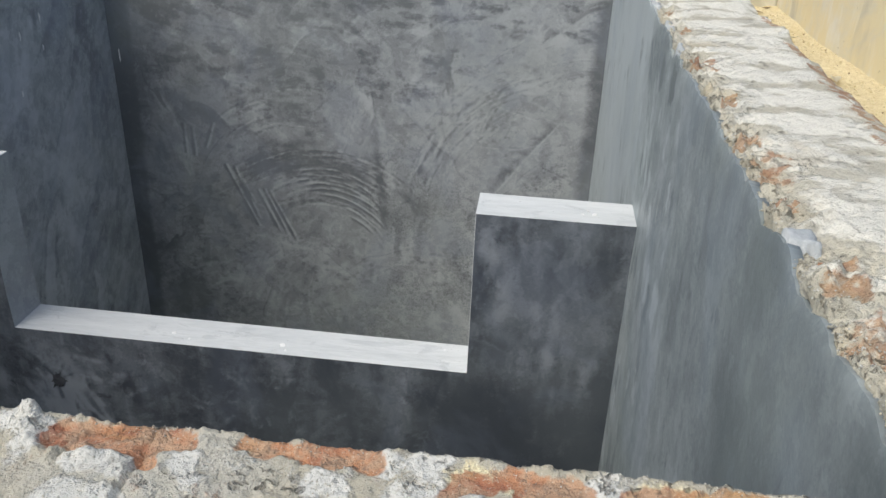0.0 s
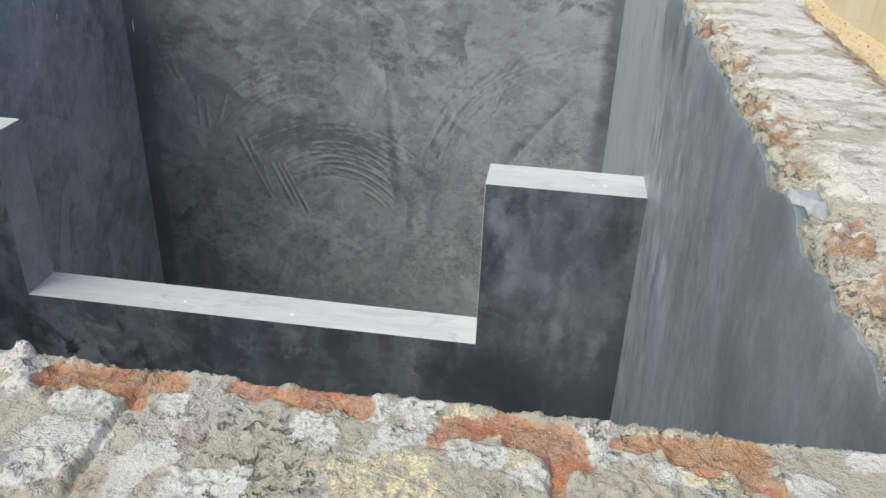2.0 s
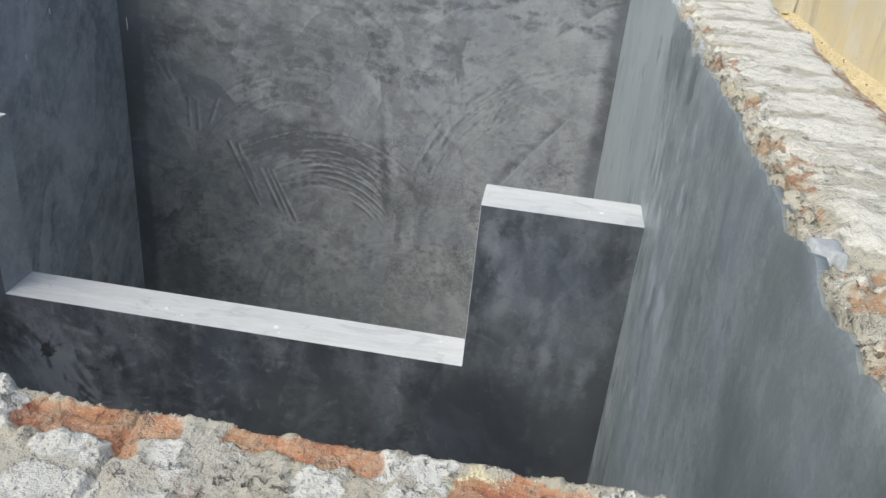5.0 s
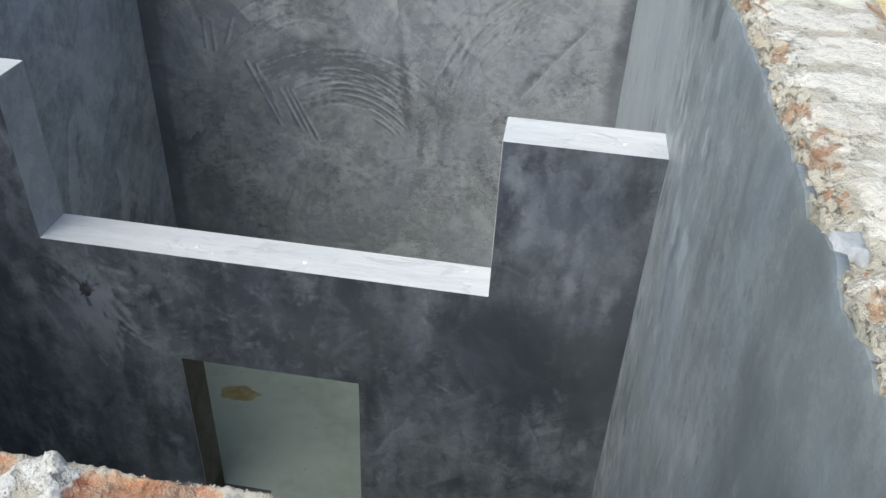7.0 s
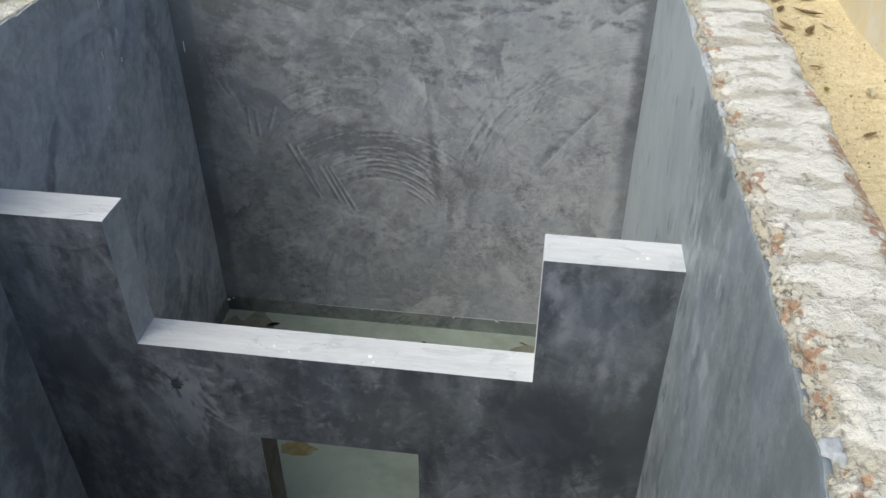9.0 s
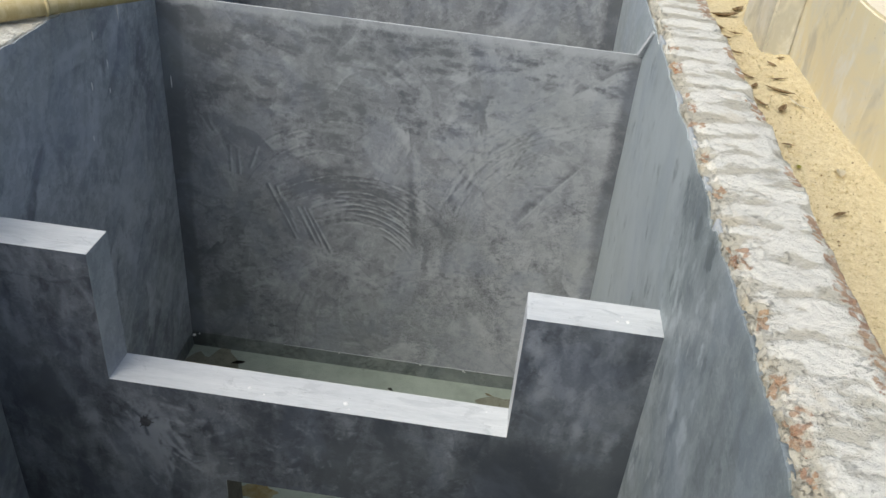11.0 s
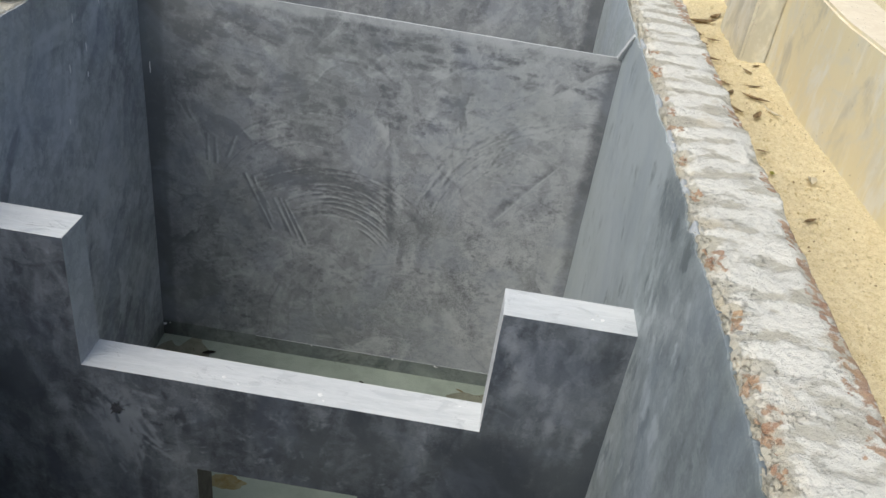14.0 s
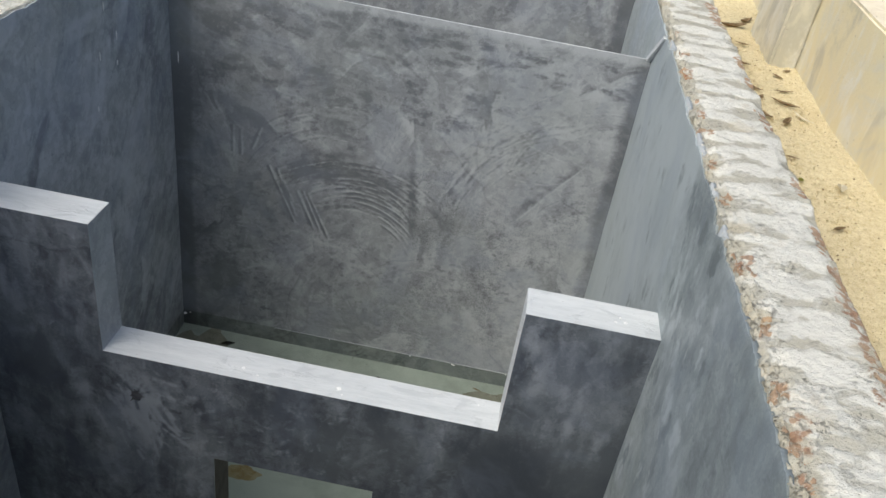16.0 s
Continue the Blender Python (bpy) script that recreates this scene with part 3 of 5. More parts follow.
def baffle_work(u, v):
    t = 0.55 * trowel(u, v, 220, 35, (-2.15, 0, -1.2, 0.5), 8, 0.5, 0.06, 0.08, (0.2, 0.45))
    t = t - 0.055 + 0.11 * nfbm(u * 26, v * 5.0, 58.0, 4) + 0.10 * nfbm(u * 7, v * 2.2, 59.0, 3)
    dabs(t, u, v, 170, 61, (-2.1, -0.02, -1.0, 0.46), (0.02, 0.08), (2.2, 5.0), 84, 16, (0.13, 0.09, -0.09), 0.6, 0.7)
    dabs(t, u, v, 110, 62, (-1.5, -0.5, -0.40, -0.06), (0.010, 0.035), (1.5, 3.5), 8, 30, (0.16, 0.11, -0.13), 0.5, 0.8)
    dabs(t, u, v, 26, 63, (-1.70, -1.44, -0.40, -0.10), (0.015, 0.05), (2.0, 4.0), 110, 30, (0.12, 0.08), 0.8, 0.8)
    dabs(t, u, v, 30, 64, (-0.38, -0.03, -0.3, 0.42), (0.05, 0.14), (2.5, 5.0), 82, 8, (0.07, 0.05), 0.8, 0.6)
    dabs(t, u, v, 24, 65, (-2.1, -1.75, -0.5, 0.45), (0.05, 0.16), (2.5, 5.0), 100, 10, (0.12, -0.10), 0.8, 0.6)
    blot(t, u, v, (-1.585, -0.20), 0.17, 0.16, 2, 0.6)
    blot(t, u, v, (-1.60, -0.33), 0.13, 0.06, 3, 0.7)
    r = random.Random(8)
    for i in range(46):
        a = (r.gauss(-1.59, 0.07), r.gauss(-0.24, 0.08))
        way, ln = radians(r.gauss(-68, 24)), r.uniform(0.03, 0.10)
        groove(t, u, v, a, (a[0] + ln * math.cos(way), a[1] + ln * math.sin(way)), r.uniform(0.006, 0.014), r.choice((0.30, 0.24, 0.18, -0.16)))
    for i in range(30):
        a = (r.uniform(-2.1, -0.05), r.uniform(-0.9, 0.45))
        way, ln = radians(r.gauss(-80, 16)), r.uniform(0.05, 0.16)
        groove(t, u, v, a, (a[0] + ln * math.cos(way), a[1] + ln * math.sin(way)), r.uniform(0.014, 0.03), r.choice((0.20, 0.16, 0.13, -0.16)))
    blot(t, u, v, (-2.0, -0.2), 0.22, -0.14, 5)
    blot(t, u, v, (-1.0, -0.28), 0.48, -0.13, 15)
    blot(t, u, v, (-0.35, -0.35), 0.40, -0.10, 16)
    blot(t, u, v, (-0.11, 0.36), 0.13, -0.12, 6)
    blot(t, u, v, (-0.18, -0.18), 0.40, -0.16, 26)
    # Strip beside the east wall darkened: corner shade put into the tone.
    t = t - 0.05 * np.clip((u + 0.13) / 0.06, 0, 1)
    blot(t, u, v, (-0.32, 0.43), 0.03, -0.09, 7)
    for a, b, w, d in [((-1.555, -0.255), (-1.484, -0.332), 0.0075, 0.5), ((-1.50, -0.345), (-1.54, -0.315), 0.007, 0.45), ((-1.575, -0.30), (-1.55, -0.40), 0.0075, 0.42), ((-1.60, -0.26), (-1.566, -0.462), 0.006, 0.25),
                       ((-1.626, -0.175), (-1.627, -0.240), 0.011, -0.4), ((-1.626, -0.175), (-1.575, -0.145), 0.010, -0.35), ((-1.626, -0.175), (-1.665, -0.130), 0.010, -0.35),
                       ((-1.626, -0.175), (-1.605, -0.12), 0.009, -0.35), ((-1.668, -0.14), (-1.672, -0.22), 0.006, -0.2), ((-1.95, 0.05), (-1.82, -0.20), 0.05, 0.20),
                       ((-1.82, -0.20), (-1.70, -0.42), 0.06, 0.12), ((-0.30, 0.36), (-0.33, 0.16), 0.025, 0.12), ((-0.17, 0.26), (-0.19, -0.05), 0.025, 0.12), ((-1.6, -0.5), (-1.52, -0.85), 0.03, 0.1), ((-1.46, -0.42), (-1.44, -0.8), 0.04, 0.1)]:
        groove(t, u, v, a, b, w, d)
    return t


def east_work(u, v):
    """Upright smudges of the float, thick about the baffle and beyond, finer and calmer towards the near end."""
    busy = np.clip((u + 1.0) / 0.6, 0, 1)
    t = 0.3 * (0.3 + 0.7 * busy) * trowel(u, v, 260, 47, (-1.46, 2.5, -1.2, 0.96), 4, 0.14, 0.02, 0.09, (0.08, 0.22))
    t = t + 0.17 * nfbm(u * 4, v * 2.2, 16.0, 4) + (0.06 + 0.06 * busy) * nfbm(u * 20, v * 10.0, 6.0, 4)
    near = (u < -0.1)
    fine = 0.035 * nfbm(u * 60, v * 7.0, 68.0, 3) + 0.05 * nfbm(u * 18, v * 5.0, 69.0, 3)
    t = t + np.where(near, 1 - busy, 0) * fine
    dabs(t, u, v, 380, 71, (-0.42, 1.55, -1.15, 0.93), (0.018, 0.060), (1.3, 2.6), 82, 12, (0.24, 0.18, 0.13, -0.17, -0.22), 0.5, 0.75)
    dabs(t, u, v, 70, 72, (-0.2, 1.55, -1.1, 0.9), (0.025, 0.07), (1.5, 2.6), 84, 9, (-0.17, 0.20), 0.45, 0.6)
    dabs(t, u, v, 60, 73, (-1.44, -0.6, -0.6, 0.92), (0.03, 0.10), (3.0, 6.0), 87, 5, (0.06, -0.08, -0.06), 0.8, 0.7)
    dabs(t, u, v, 26, 74, (-1.3, -0.3, 0.1, 0.8), (0.010, 0.022), (1.5, 3.0), 88, 8, (-0.14,), 0.5, 0.5)
    # Near end dimmed and far stretch paled: uneven daylight put into the tone.
    return t - 0.10 * np.clip((-0.1 - u) / 0.5, 0, 1) + 0.29 * np.clip((u - 0.15) / 0.5, 0, 1)


def west_work(u, v):
    return trowel(u, v, 420, 53, (-1.46, 2.5, -1.2, 0.95), 150, 0.45, 0.06, 0.10, (0.25, 0.6)) + 0.13 * nfbm(u * 5 + v * 2, v * 2.2, 3.0, 4)


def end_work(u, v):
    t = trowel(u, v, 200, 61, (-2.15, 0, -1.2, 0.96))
    # The shadow along the east corner is painted into the tone.
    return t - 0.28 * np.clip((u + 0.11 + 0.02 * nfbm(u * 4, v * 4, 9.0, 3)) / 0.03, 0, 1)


# ---- mesh helpers ----
def mesh_object(name, verts, faces, mats, parent=None, label="", smooth=False, slots=None):
    me = bpy.data.meshes.new(name)
    me.from_pydata([tuple(v) for v in verts], [], faces)
    for m in mats if isinstance(mats, (list, tuple)) else [mats]:
        me.materials.append(m)
    if slots:
        me.polygons.foreach_set("material_index", slots)
    me.polygons.foreach_set("use_smooth", [smooth] * len(me.polygons))
    me.update()
    ob = new(name, me)
    if parent:
        ob.parent = parent
    if label:
        tagged(ob, label)
    return ob


def part(name, bm, material, parent=None, label="", smooth=False):
    """Links a bmesh as one mesh object, under a thing where one is given."""
    me = bpy.data.meshes.new(name)
    bmesh.ops.recalc_face_normals(bm, faces=bm.faces)
    for f in bm.faces:
        f.smooth = smooth
    for e in bm.edges:
        e.smooth = len(e.link_faces) != 2 or e.calc_face_angle() < 0.45
    bm.to_mesh(me)
    bm.free()
    for m in material if isinstance(material, (list, tuple)) else [material]:
        me.materials.append(m)
    ob = new(name, me)
    if parent:
        ob.parent = parent
    if label:
        tagged(ob, label)
    return ob


def box(bm, a, b):
    r = bmesh.ops.create_cube(bm, size=1)
    for v in r["verts"]:
        v.co = Vector([a[i] + (v.co[i] + 0.5) * (b[i] - a[i]) for i in range(3)])
    return r["verts"]


def fbm(x, y, z, octaves=4):
    return noise.fractal(Vector((x, y, z)), 1.0, 2.1, octaves)


def sheet(name, origin, u, n, length, z0, top, thick, mat, parent, step=0.03, wave=0.0025, seed=0.0, label="", tall=0.05):
    """A coat of plaster: a wavy face along u, of normal n into the room, with a ragged top edge z = top(s)."""
    o, u, n = Vector(origin), Vector(u), Vector(n)
    cols, rows = max(2, round(length / step)), max(36, round((top(0) - z0) / tall))
    verts, faces = [], []
    for i in range(cols + 1):
        s = length * i / cols
        zt = top(s)
        for j in range(rows + 1):
            z = z0 + (zt - z0) * j / rows
            d = wave * fbm(s * 2.2 + seed, z * 2.2, seed, 3)
            if j == rows:
                d -= 0.002
            verts.append(o + u * s + n * d + Vector((0, 0, z)))
        verts.append(verts[-1].copy())
        verts.append(o + u * s - n * thick + Vector((0, 0, zt - 0.003)))
        verts.append(o + u * s - n * thick + Vector((0, 0, z0)))
    w = rows + 4
    flip = u.cross(Vector((0, 0, 1))).dot(n) < 0
    for i in range(cols):
        for j in range(w - 1):
            if j == rows:
                continue
            f = [i * w + j, (i + 1) * w + j, (i + 1) * w + j + 1, i * w + j + 1]
            faces.append(f[::-1] if flip else f)
    return mesh_object(name, verts, faces, mat, parent, label, smooth=True)


def crust(name, xs, ys, height, mat, parent, skirt, label="", keep=None):
    """A height field of mortar over a wall's top; its rim drops to z = skirt."""
    nx, ny = len(xs), len(ys)
    verts, faces = [], []
    for j, y in enumerate(ys):
        for i, x in enumerate(xs):
            rim = i in (0, nx - 1) or j in (0, ny - 1)
            jx = 0.0 if rim else 0.35 * (xs[1] - xs[0]) * noise.noise((x * 90, y * 90, 3.0))
            verts.append((x + jx, y, skirt if rim else height(x, y)))
    for j in range(ny - 1):
        for i in range(nx - 1):
            a = j * nx + i
            faces.append((a, a + 1, a + nx + 1, a + nx))
    return mesh_object(name, verts, faces, mat, parent, label, smooth=True)


def brick_meshes(dims, count=5):
    """A few worn bricks of one size, centred, with soft edges and dents."""
    out = []
    for c in range(count):
        bm = bmesh.new()
        box(bm, [-d / 2 for d in dims], [d / 2 for d in dims])
        bmesh.ops.bevel(bm, geom=bm.edges[:], offset=0.005, segments=1, affect="EDGES")
        for v in bm.verts:
            v.co += 0.003 * Vector((noise.noise(v.co * 30 + Vector((c * 7, 0, 0))), noise.noise(v.co * 30 + Vector((0, c * 5 + 3, 0))), noise.noise(v.co * 30 + Vector((0, 0, c * 9 + 1)))))
        me = bpy.data.meshes.new("brick")
        bmesh.ops.recalc_face_normals(bm, faces=bm.faces)
        bm.to_mesh(me)
        bm.free()
        me.materials.append(brick_mat)
        out.append(me)
    return out


def lay(meshes, parent, spots, rng):
    """Bricks of a course, each an object of its own; spots: x, y, z of their centres."""
    for x, y, z in spots:
        ob = new("brick", rng.choice(meshes))
        ob.parent = parent
        ob.matrix_basis = pose(x, y, z + rng.uniform(-0.001, 0.001), rng.uniform(-0.15, 0.15), rng.uniform(-0.15, 0.15), rng.uniform(-1.2, 1.2) + rng.choice((0, 180)))


# ---- the tank: plan in metres ----
WEST, EAST, SOUTH, NORTH = -2.15, 0.0, -1.446, 2.52
COAT, LIP = 0.016, 0.003
TOP, TOP_SOUTH, TOP_WEST, FLOOR, WATER = 0.962, 0.970, 0.945, -1.197, -1.10
OUT_E, OUT_W, OUT_S, OUT_N = 0.268, -2.41, -1.71, 2.78
GROUND = 0.65
LIFT = 0.075

rng = random.Random(5)


def core(name, a, b, label):
    bm = bmesh.new()
    box(bm, a, b)
    return tagged(part(name, bm, core_mat), label, "wall", kind="structure")


wall_east = core("wall_east", (COAT, OUT_S, FLOOR - 0.1), (OUT_E - 0.004, OUT_N, TOP - LIFT), "brick tank wall, grey cement plaster inside, mortar-smeared bare top")
wall_south = core("wall_south", (WEST - COAT, OUT_S, FLOOR - 0.1), (COAT, SOUTH - LIP, TOP_SOUTH - LIFT), "brick tank wall with rough orange bricks and mortar on top")
wall_west = core("wall_west", (OUT_W, OUT_S, FLOOR - 0.1), (WEST - COAT, OUT_N, TOP_WEST - LIFT), "brick tank wall, dark cement plaster inside, bare brick top")
wall_north = core("wall_north", (WEST - COAT, NORTH + COAT, FLOOR - 0.1), (COAT, OUT_N, TOP - LIFT), "brick end wall of the tank, grey cement plaster")


def ragged(base, amp, seed, chips=0.012):
    def f(s):
        z = base + amp * fbm(s * 6, seed, 0.3, 4)
        c = fbm(s * 8, seed + 5, 1.7, 4)
        return z - chips * max(0.0, c - 0.05) - 0.3 * chips * max(0.0, fbm(s * 34, seed + 2, 6.0, 3)) - 0.005 * abs(fbm(s * 60, seed, 4.0, 3))
    return f


east_coat = sheet("plaster", (EAST, SOUTH - 0.01, 0), (0, 1, 0), (-1, 0, 0), 1.55 - SOUTH + 0.01, FLOOR - 0.02, ragged(TOP - 0.002, 0.010, 1.0, 0.035), COAT, cement_east, wall_east, 0.005, seed=2.0, label="smooth grey cement coat with a chipped upper edge", tall=0.011)
west_coat = sheet("plaster", (WEST, SOUTH - 0.01, 0), (0, 1, 0), (1, 0, 0), NORTH - SOUTH + 0.02, FLOOR - 0.02, ragged(TOP_WEST - 0.004, 0.008, 4.0), COAT, cement_west, wall_west, 0.011, seed=5.0, label="dark grey trowelled cement coat", tall=0.014)
south_coat = sheet("plaster", (WEST, SOUTH, 0), (1, 0, 0), (0, 1, 0), EAST - WEST, FLOOR - 0.02, ragged(TOP_SOUTH - 0.003, 0.005, 7.0, 0.008), LIP, cement_end, wall_south, 0.004, seed=8.0, label="dark grey cement coat")
north_coat = sheet("plaster", (WEST, NORTH, 0), (1, 0, 0), (0, -1, 0), EAST - WEST, FLOOR - 0.02, ragged(TOP - 0.004, 0.008, 9.0), COAT, cement_end, wall_north, 0.014, seed=11.0, label="grey cement coat", tall=0.014)
coat(east_coat, east_work, (1, 2))
coat(west_coat, west_work, (1, 2))
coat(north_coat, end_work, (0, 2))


def thick_coat():
    """The thicker coat on the east wall past the partition, with a slanting front edge."""
    bm = bmesh.new()
    zs = [FLOOR, 0.70, 0.79, 0.88, TOP - 0.012]
    ys = [1.60, 1.60, 1.56, 1.47, 1.39]
    x1 = 0.003
    rows = []
    for z, y, x0 in zip(zs, ys, (-0.020, -0.020, -0.017, -0.012, -0.002)):
        rows.append([bm.verts.new(c) for c in ((x1, y - 0.012, z), (x0, y + 0.012, z), (x0, NORTH, z), (x1, NORTH, z))])
    for a, b in zip(rows, rows[1:]):
        for i in range(3):
            bm.faces.new((a[i], a[i + 1], b[i + 1], b[i])).material_index = 1 if i == 0 else 0
    bm.faces.new(rows[-1])
    return part("plaster", bm, [cement_second, cement_top], wall_east, "second cement coat with a slanting edge")


thick_coat()


# ---- partitions ----
def slab(name, x0, x1, y0, y1, z0, z1, cuts, mats, label, bevel=0.003, skew=None, cell=0.009, segments=1):
    """An upright slab with rectangular cuts (x0, x1, z0, z1) through it and slightly worn edges."""
    def breaks(a, b, keys):
        pts = sorted({a, b, *[c for c in keys if a < c < b]})
        out = [pts[0]]
        for p, q in zip(pts, pts[1:]):
            m = max(1, round((q - p) / cell))
            out += [p + (q - p) * i / m for i in range(1, m + 1)]
        return out
    xs = breaks(x0, x1, [c for k in cuts for c in k[:2]])
    zs = breaks(z0, z1, [c for k in cuts for c in k[2:]])
    bm = bmesh.new()
    grid = {}

    def vert(i, j, y):
        key = (i, j, y)
        if key not in grid:
            grid[key] = bm.verts.new((xs[i], y, zs[j]))
        return grid[key]

    full = set()
    for i in range(len(xs) - 1):
        for j in range(len(zs) - 1):
            cx, cz = (xs[i] + xs[i + 1]) / 2, (zs[j] + zs[j + 1]) / 2
            if not any(k[0] < cx < k[1] and k[2] < cz < k[3] for k in cuts):
                full.add((i, j))
    for i, j in full:
        bm.faces.new([vert(a, b, y0) for a, b in ((i, j), (i + 1, j), (i + 1, j + 1), (i, j + 1))])
        bm.faces.new([vert(a, b, y1) for a, b in ((i, j), (i, j + 1), (i + 1, j + 1), (i + 1, j))])
        for di, dj, p, q in ((-1, 0, (i, j), (i, j + 1)), (1, 0, (i + 1, j + 1), (i + 1, j)), (0, -1, (i + 1, j), (i, j)), (0, 1, (i, j + 1), (i + 1, j + 1))):
            if (i + di, j + dj) not in full:
                bm.faces.new((vert(*p, y0), vert(*q, y0), vert(*q, y1), vert(*p, y1)))
    bmesh.ops.recalc_face_normals(bm, faces=bm.faces)
    for v in bm.verts:
        if skew:
            v.co = Vector(skew(*v.co))
        w = 0.0022 * fbm(v.co.x * 3, v.co.z * 3, 5.0, 2)
        v.co += Vector((0.6 * w, w, -0.7 * w))
    sharp = [e for e in bm.edges if len(e.link_faces) == 2 and e.calc_face_angle() > 0.7]
    bmesh.ops.bevel(bm, geom=sharp, offset=bevel, segments=segments, affect="EDGES", clamp_overlap=True)
    for f in bm.faces:
        c = f.calc_center_median()
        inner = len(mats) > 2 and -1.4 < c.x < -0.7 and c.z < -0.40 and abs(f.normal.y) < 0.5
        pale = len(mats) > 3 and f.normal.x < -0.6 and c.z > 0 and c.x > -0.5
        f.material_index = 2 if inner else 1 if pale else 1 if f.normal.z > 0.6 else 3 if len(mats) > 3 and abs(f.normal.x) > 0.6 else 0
    ob = part(name, bm, mats, None, "", True)
    return tagged(ob, label, "wall", kind="structure")


def tall_pier(x, y, z):
    """The west pier stands a finger higher than the east one."""
    return x, y, z + (0.012 if x < -1.6 and z > 0.3 else 0.0)


def sloped_top(x, y, z):
    """The partition's top falls away from the first chambers, and a little towards the east."""
    if z > 0.6:
        z += (0.011 * -x - 0.07 * (y - 1.55) / 0.12) * min(1.0, (z - 0.6) / 0.185)
    return x, y, z


def face(name, bounds, cuts, y, top, mat, parent, cell, label, inset=0.005):
    """A thin coat on the near face of a slab, finely meshed, dipping into the slab along its rims; top(x, z) shifts z."""
    x0, x1, z0, z1 = bounds

    def breaks(a, b, keys):
        pts = sorted({a, b, *[c for c in keys if a < c < b]})
        return np.concatenate([np.linspace(p, q, max(1, round((q - p) / cell)), endpoint=False) for p, q in zip(pts, pts[1:])] + [[b]])

    grown = [(a - inset, b + inset, c - inset, d + inset) for a, b, c, d in cuts]
    xs, zs = breaks(x0, x1, [c for k in grown for c in k[:2]]), breaks(z0, z1 - inset, [c for k in grown for c in k[2:]])
    cx, cz = np.meshgrid((xs[1:] + xs[:-1]) / 2, (zs[1:] + zs[:-1]) / 2, indexing="ij")
    full = np.ones(cx.shape, bool)
    for a, b, c, d in grown:
        full &= ~((cx > a) & (cx < b) & (cz > c) & (cz < d))
    pad = np.pad(full, 1)
    inside = pad[1:, 1:] & pad[:-1, 1:] & pad[1:, :-1] & pad[:-1, :-1]
    used = pad[1:, 1:] | pad[:-1, 1:] | pad[1:, :-1] | pad[:-1, :-1]
    index = np.full(used.shape, -1)
    index[used] = np.arange(used.sum())
    verts = []
    for i, j in zip(*np.nonzero(used)):
        x, z = xs[i], zs[j]
        z = top(x, z)
        w = 0.0022 * fbm(x * 3, z * 3, 5.0, 2)
        verts.append((x + 0.6 * w, y + w - (0.0008 if inside[i, j] else 0.0006), z - 0.7 * w))
    faces = [(index[i, j], index[i + 1, j], index[i + 1, j + 1], index[i, j + 1]) for i, j in zip(*np.nonzero(full))]
    return mesh_object(name, verts, [tuple(map(int, f)) for f in faces], mat, parent, label, smooth=True)


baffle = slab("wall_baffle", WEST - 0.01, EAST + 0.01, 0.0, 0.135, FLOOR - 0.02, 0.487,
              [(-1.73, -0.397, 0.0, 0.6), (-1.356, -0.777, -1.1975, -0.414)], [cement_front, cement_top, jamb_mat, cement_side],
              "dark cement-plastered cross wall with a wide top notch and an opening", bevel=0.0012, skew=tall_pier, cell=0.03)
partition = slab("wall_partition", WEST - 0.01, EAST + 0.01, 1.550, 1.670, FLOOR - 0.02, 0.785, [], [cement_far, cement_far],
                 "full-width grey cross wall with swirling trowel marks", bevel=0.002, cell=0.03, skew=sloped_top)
coat(baffle, baffle_work, (0, 2))
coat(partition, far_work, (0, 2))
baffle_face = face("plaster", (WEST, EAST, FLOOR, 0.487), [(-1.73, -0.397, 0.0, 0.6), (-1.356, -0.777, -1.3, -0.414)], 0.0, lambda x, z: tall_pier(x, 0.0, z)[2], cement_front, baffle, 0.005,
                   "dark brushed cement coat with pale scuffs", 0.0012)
partition_face = face("plaster", (WEST, EAST, FLOOR, 0.785), [], 1.550, lambda x, z: sloped_top(x, 1.55, z)[2], cement_far, partition, 0.005, "grey cement coat with swirling trowel marks", 0.002)
coat(baffle_face, baffle_work, (0, 2))
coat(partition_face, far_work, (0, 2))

# ---- floor and water ----
bm = bmesh.new()
box(bm, (WEST - 0.01, SOUTH - 0.01, FLOOR - 0.1), (EAST + 0.01, NORTH + 0.01, FLOOR))
floor = tagged(part("floor", bm, floor_mat), "pale greenish silt-covered cement floor under shallow water", "floor", kind="structure")
bm = bmesh.new()
bmesh.ops.create_grid(bm, x_segments=1, y_segments=1, size=0.5)
for v in bm.verts:
    v.co = Vector((WEST + (v.co.x + 0.5) * (EAST - WEST), SOUTH + (v.co.y + 0.5) * (NORTH - SOUTH), WATER))
water = tagged(part("water", bm, water_mat), "thin sheet of clear still water in the tank", "water", kind="structure")
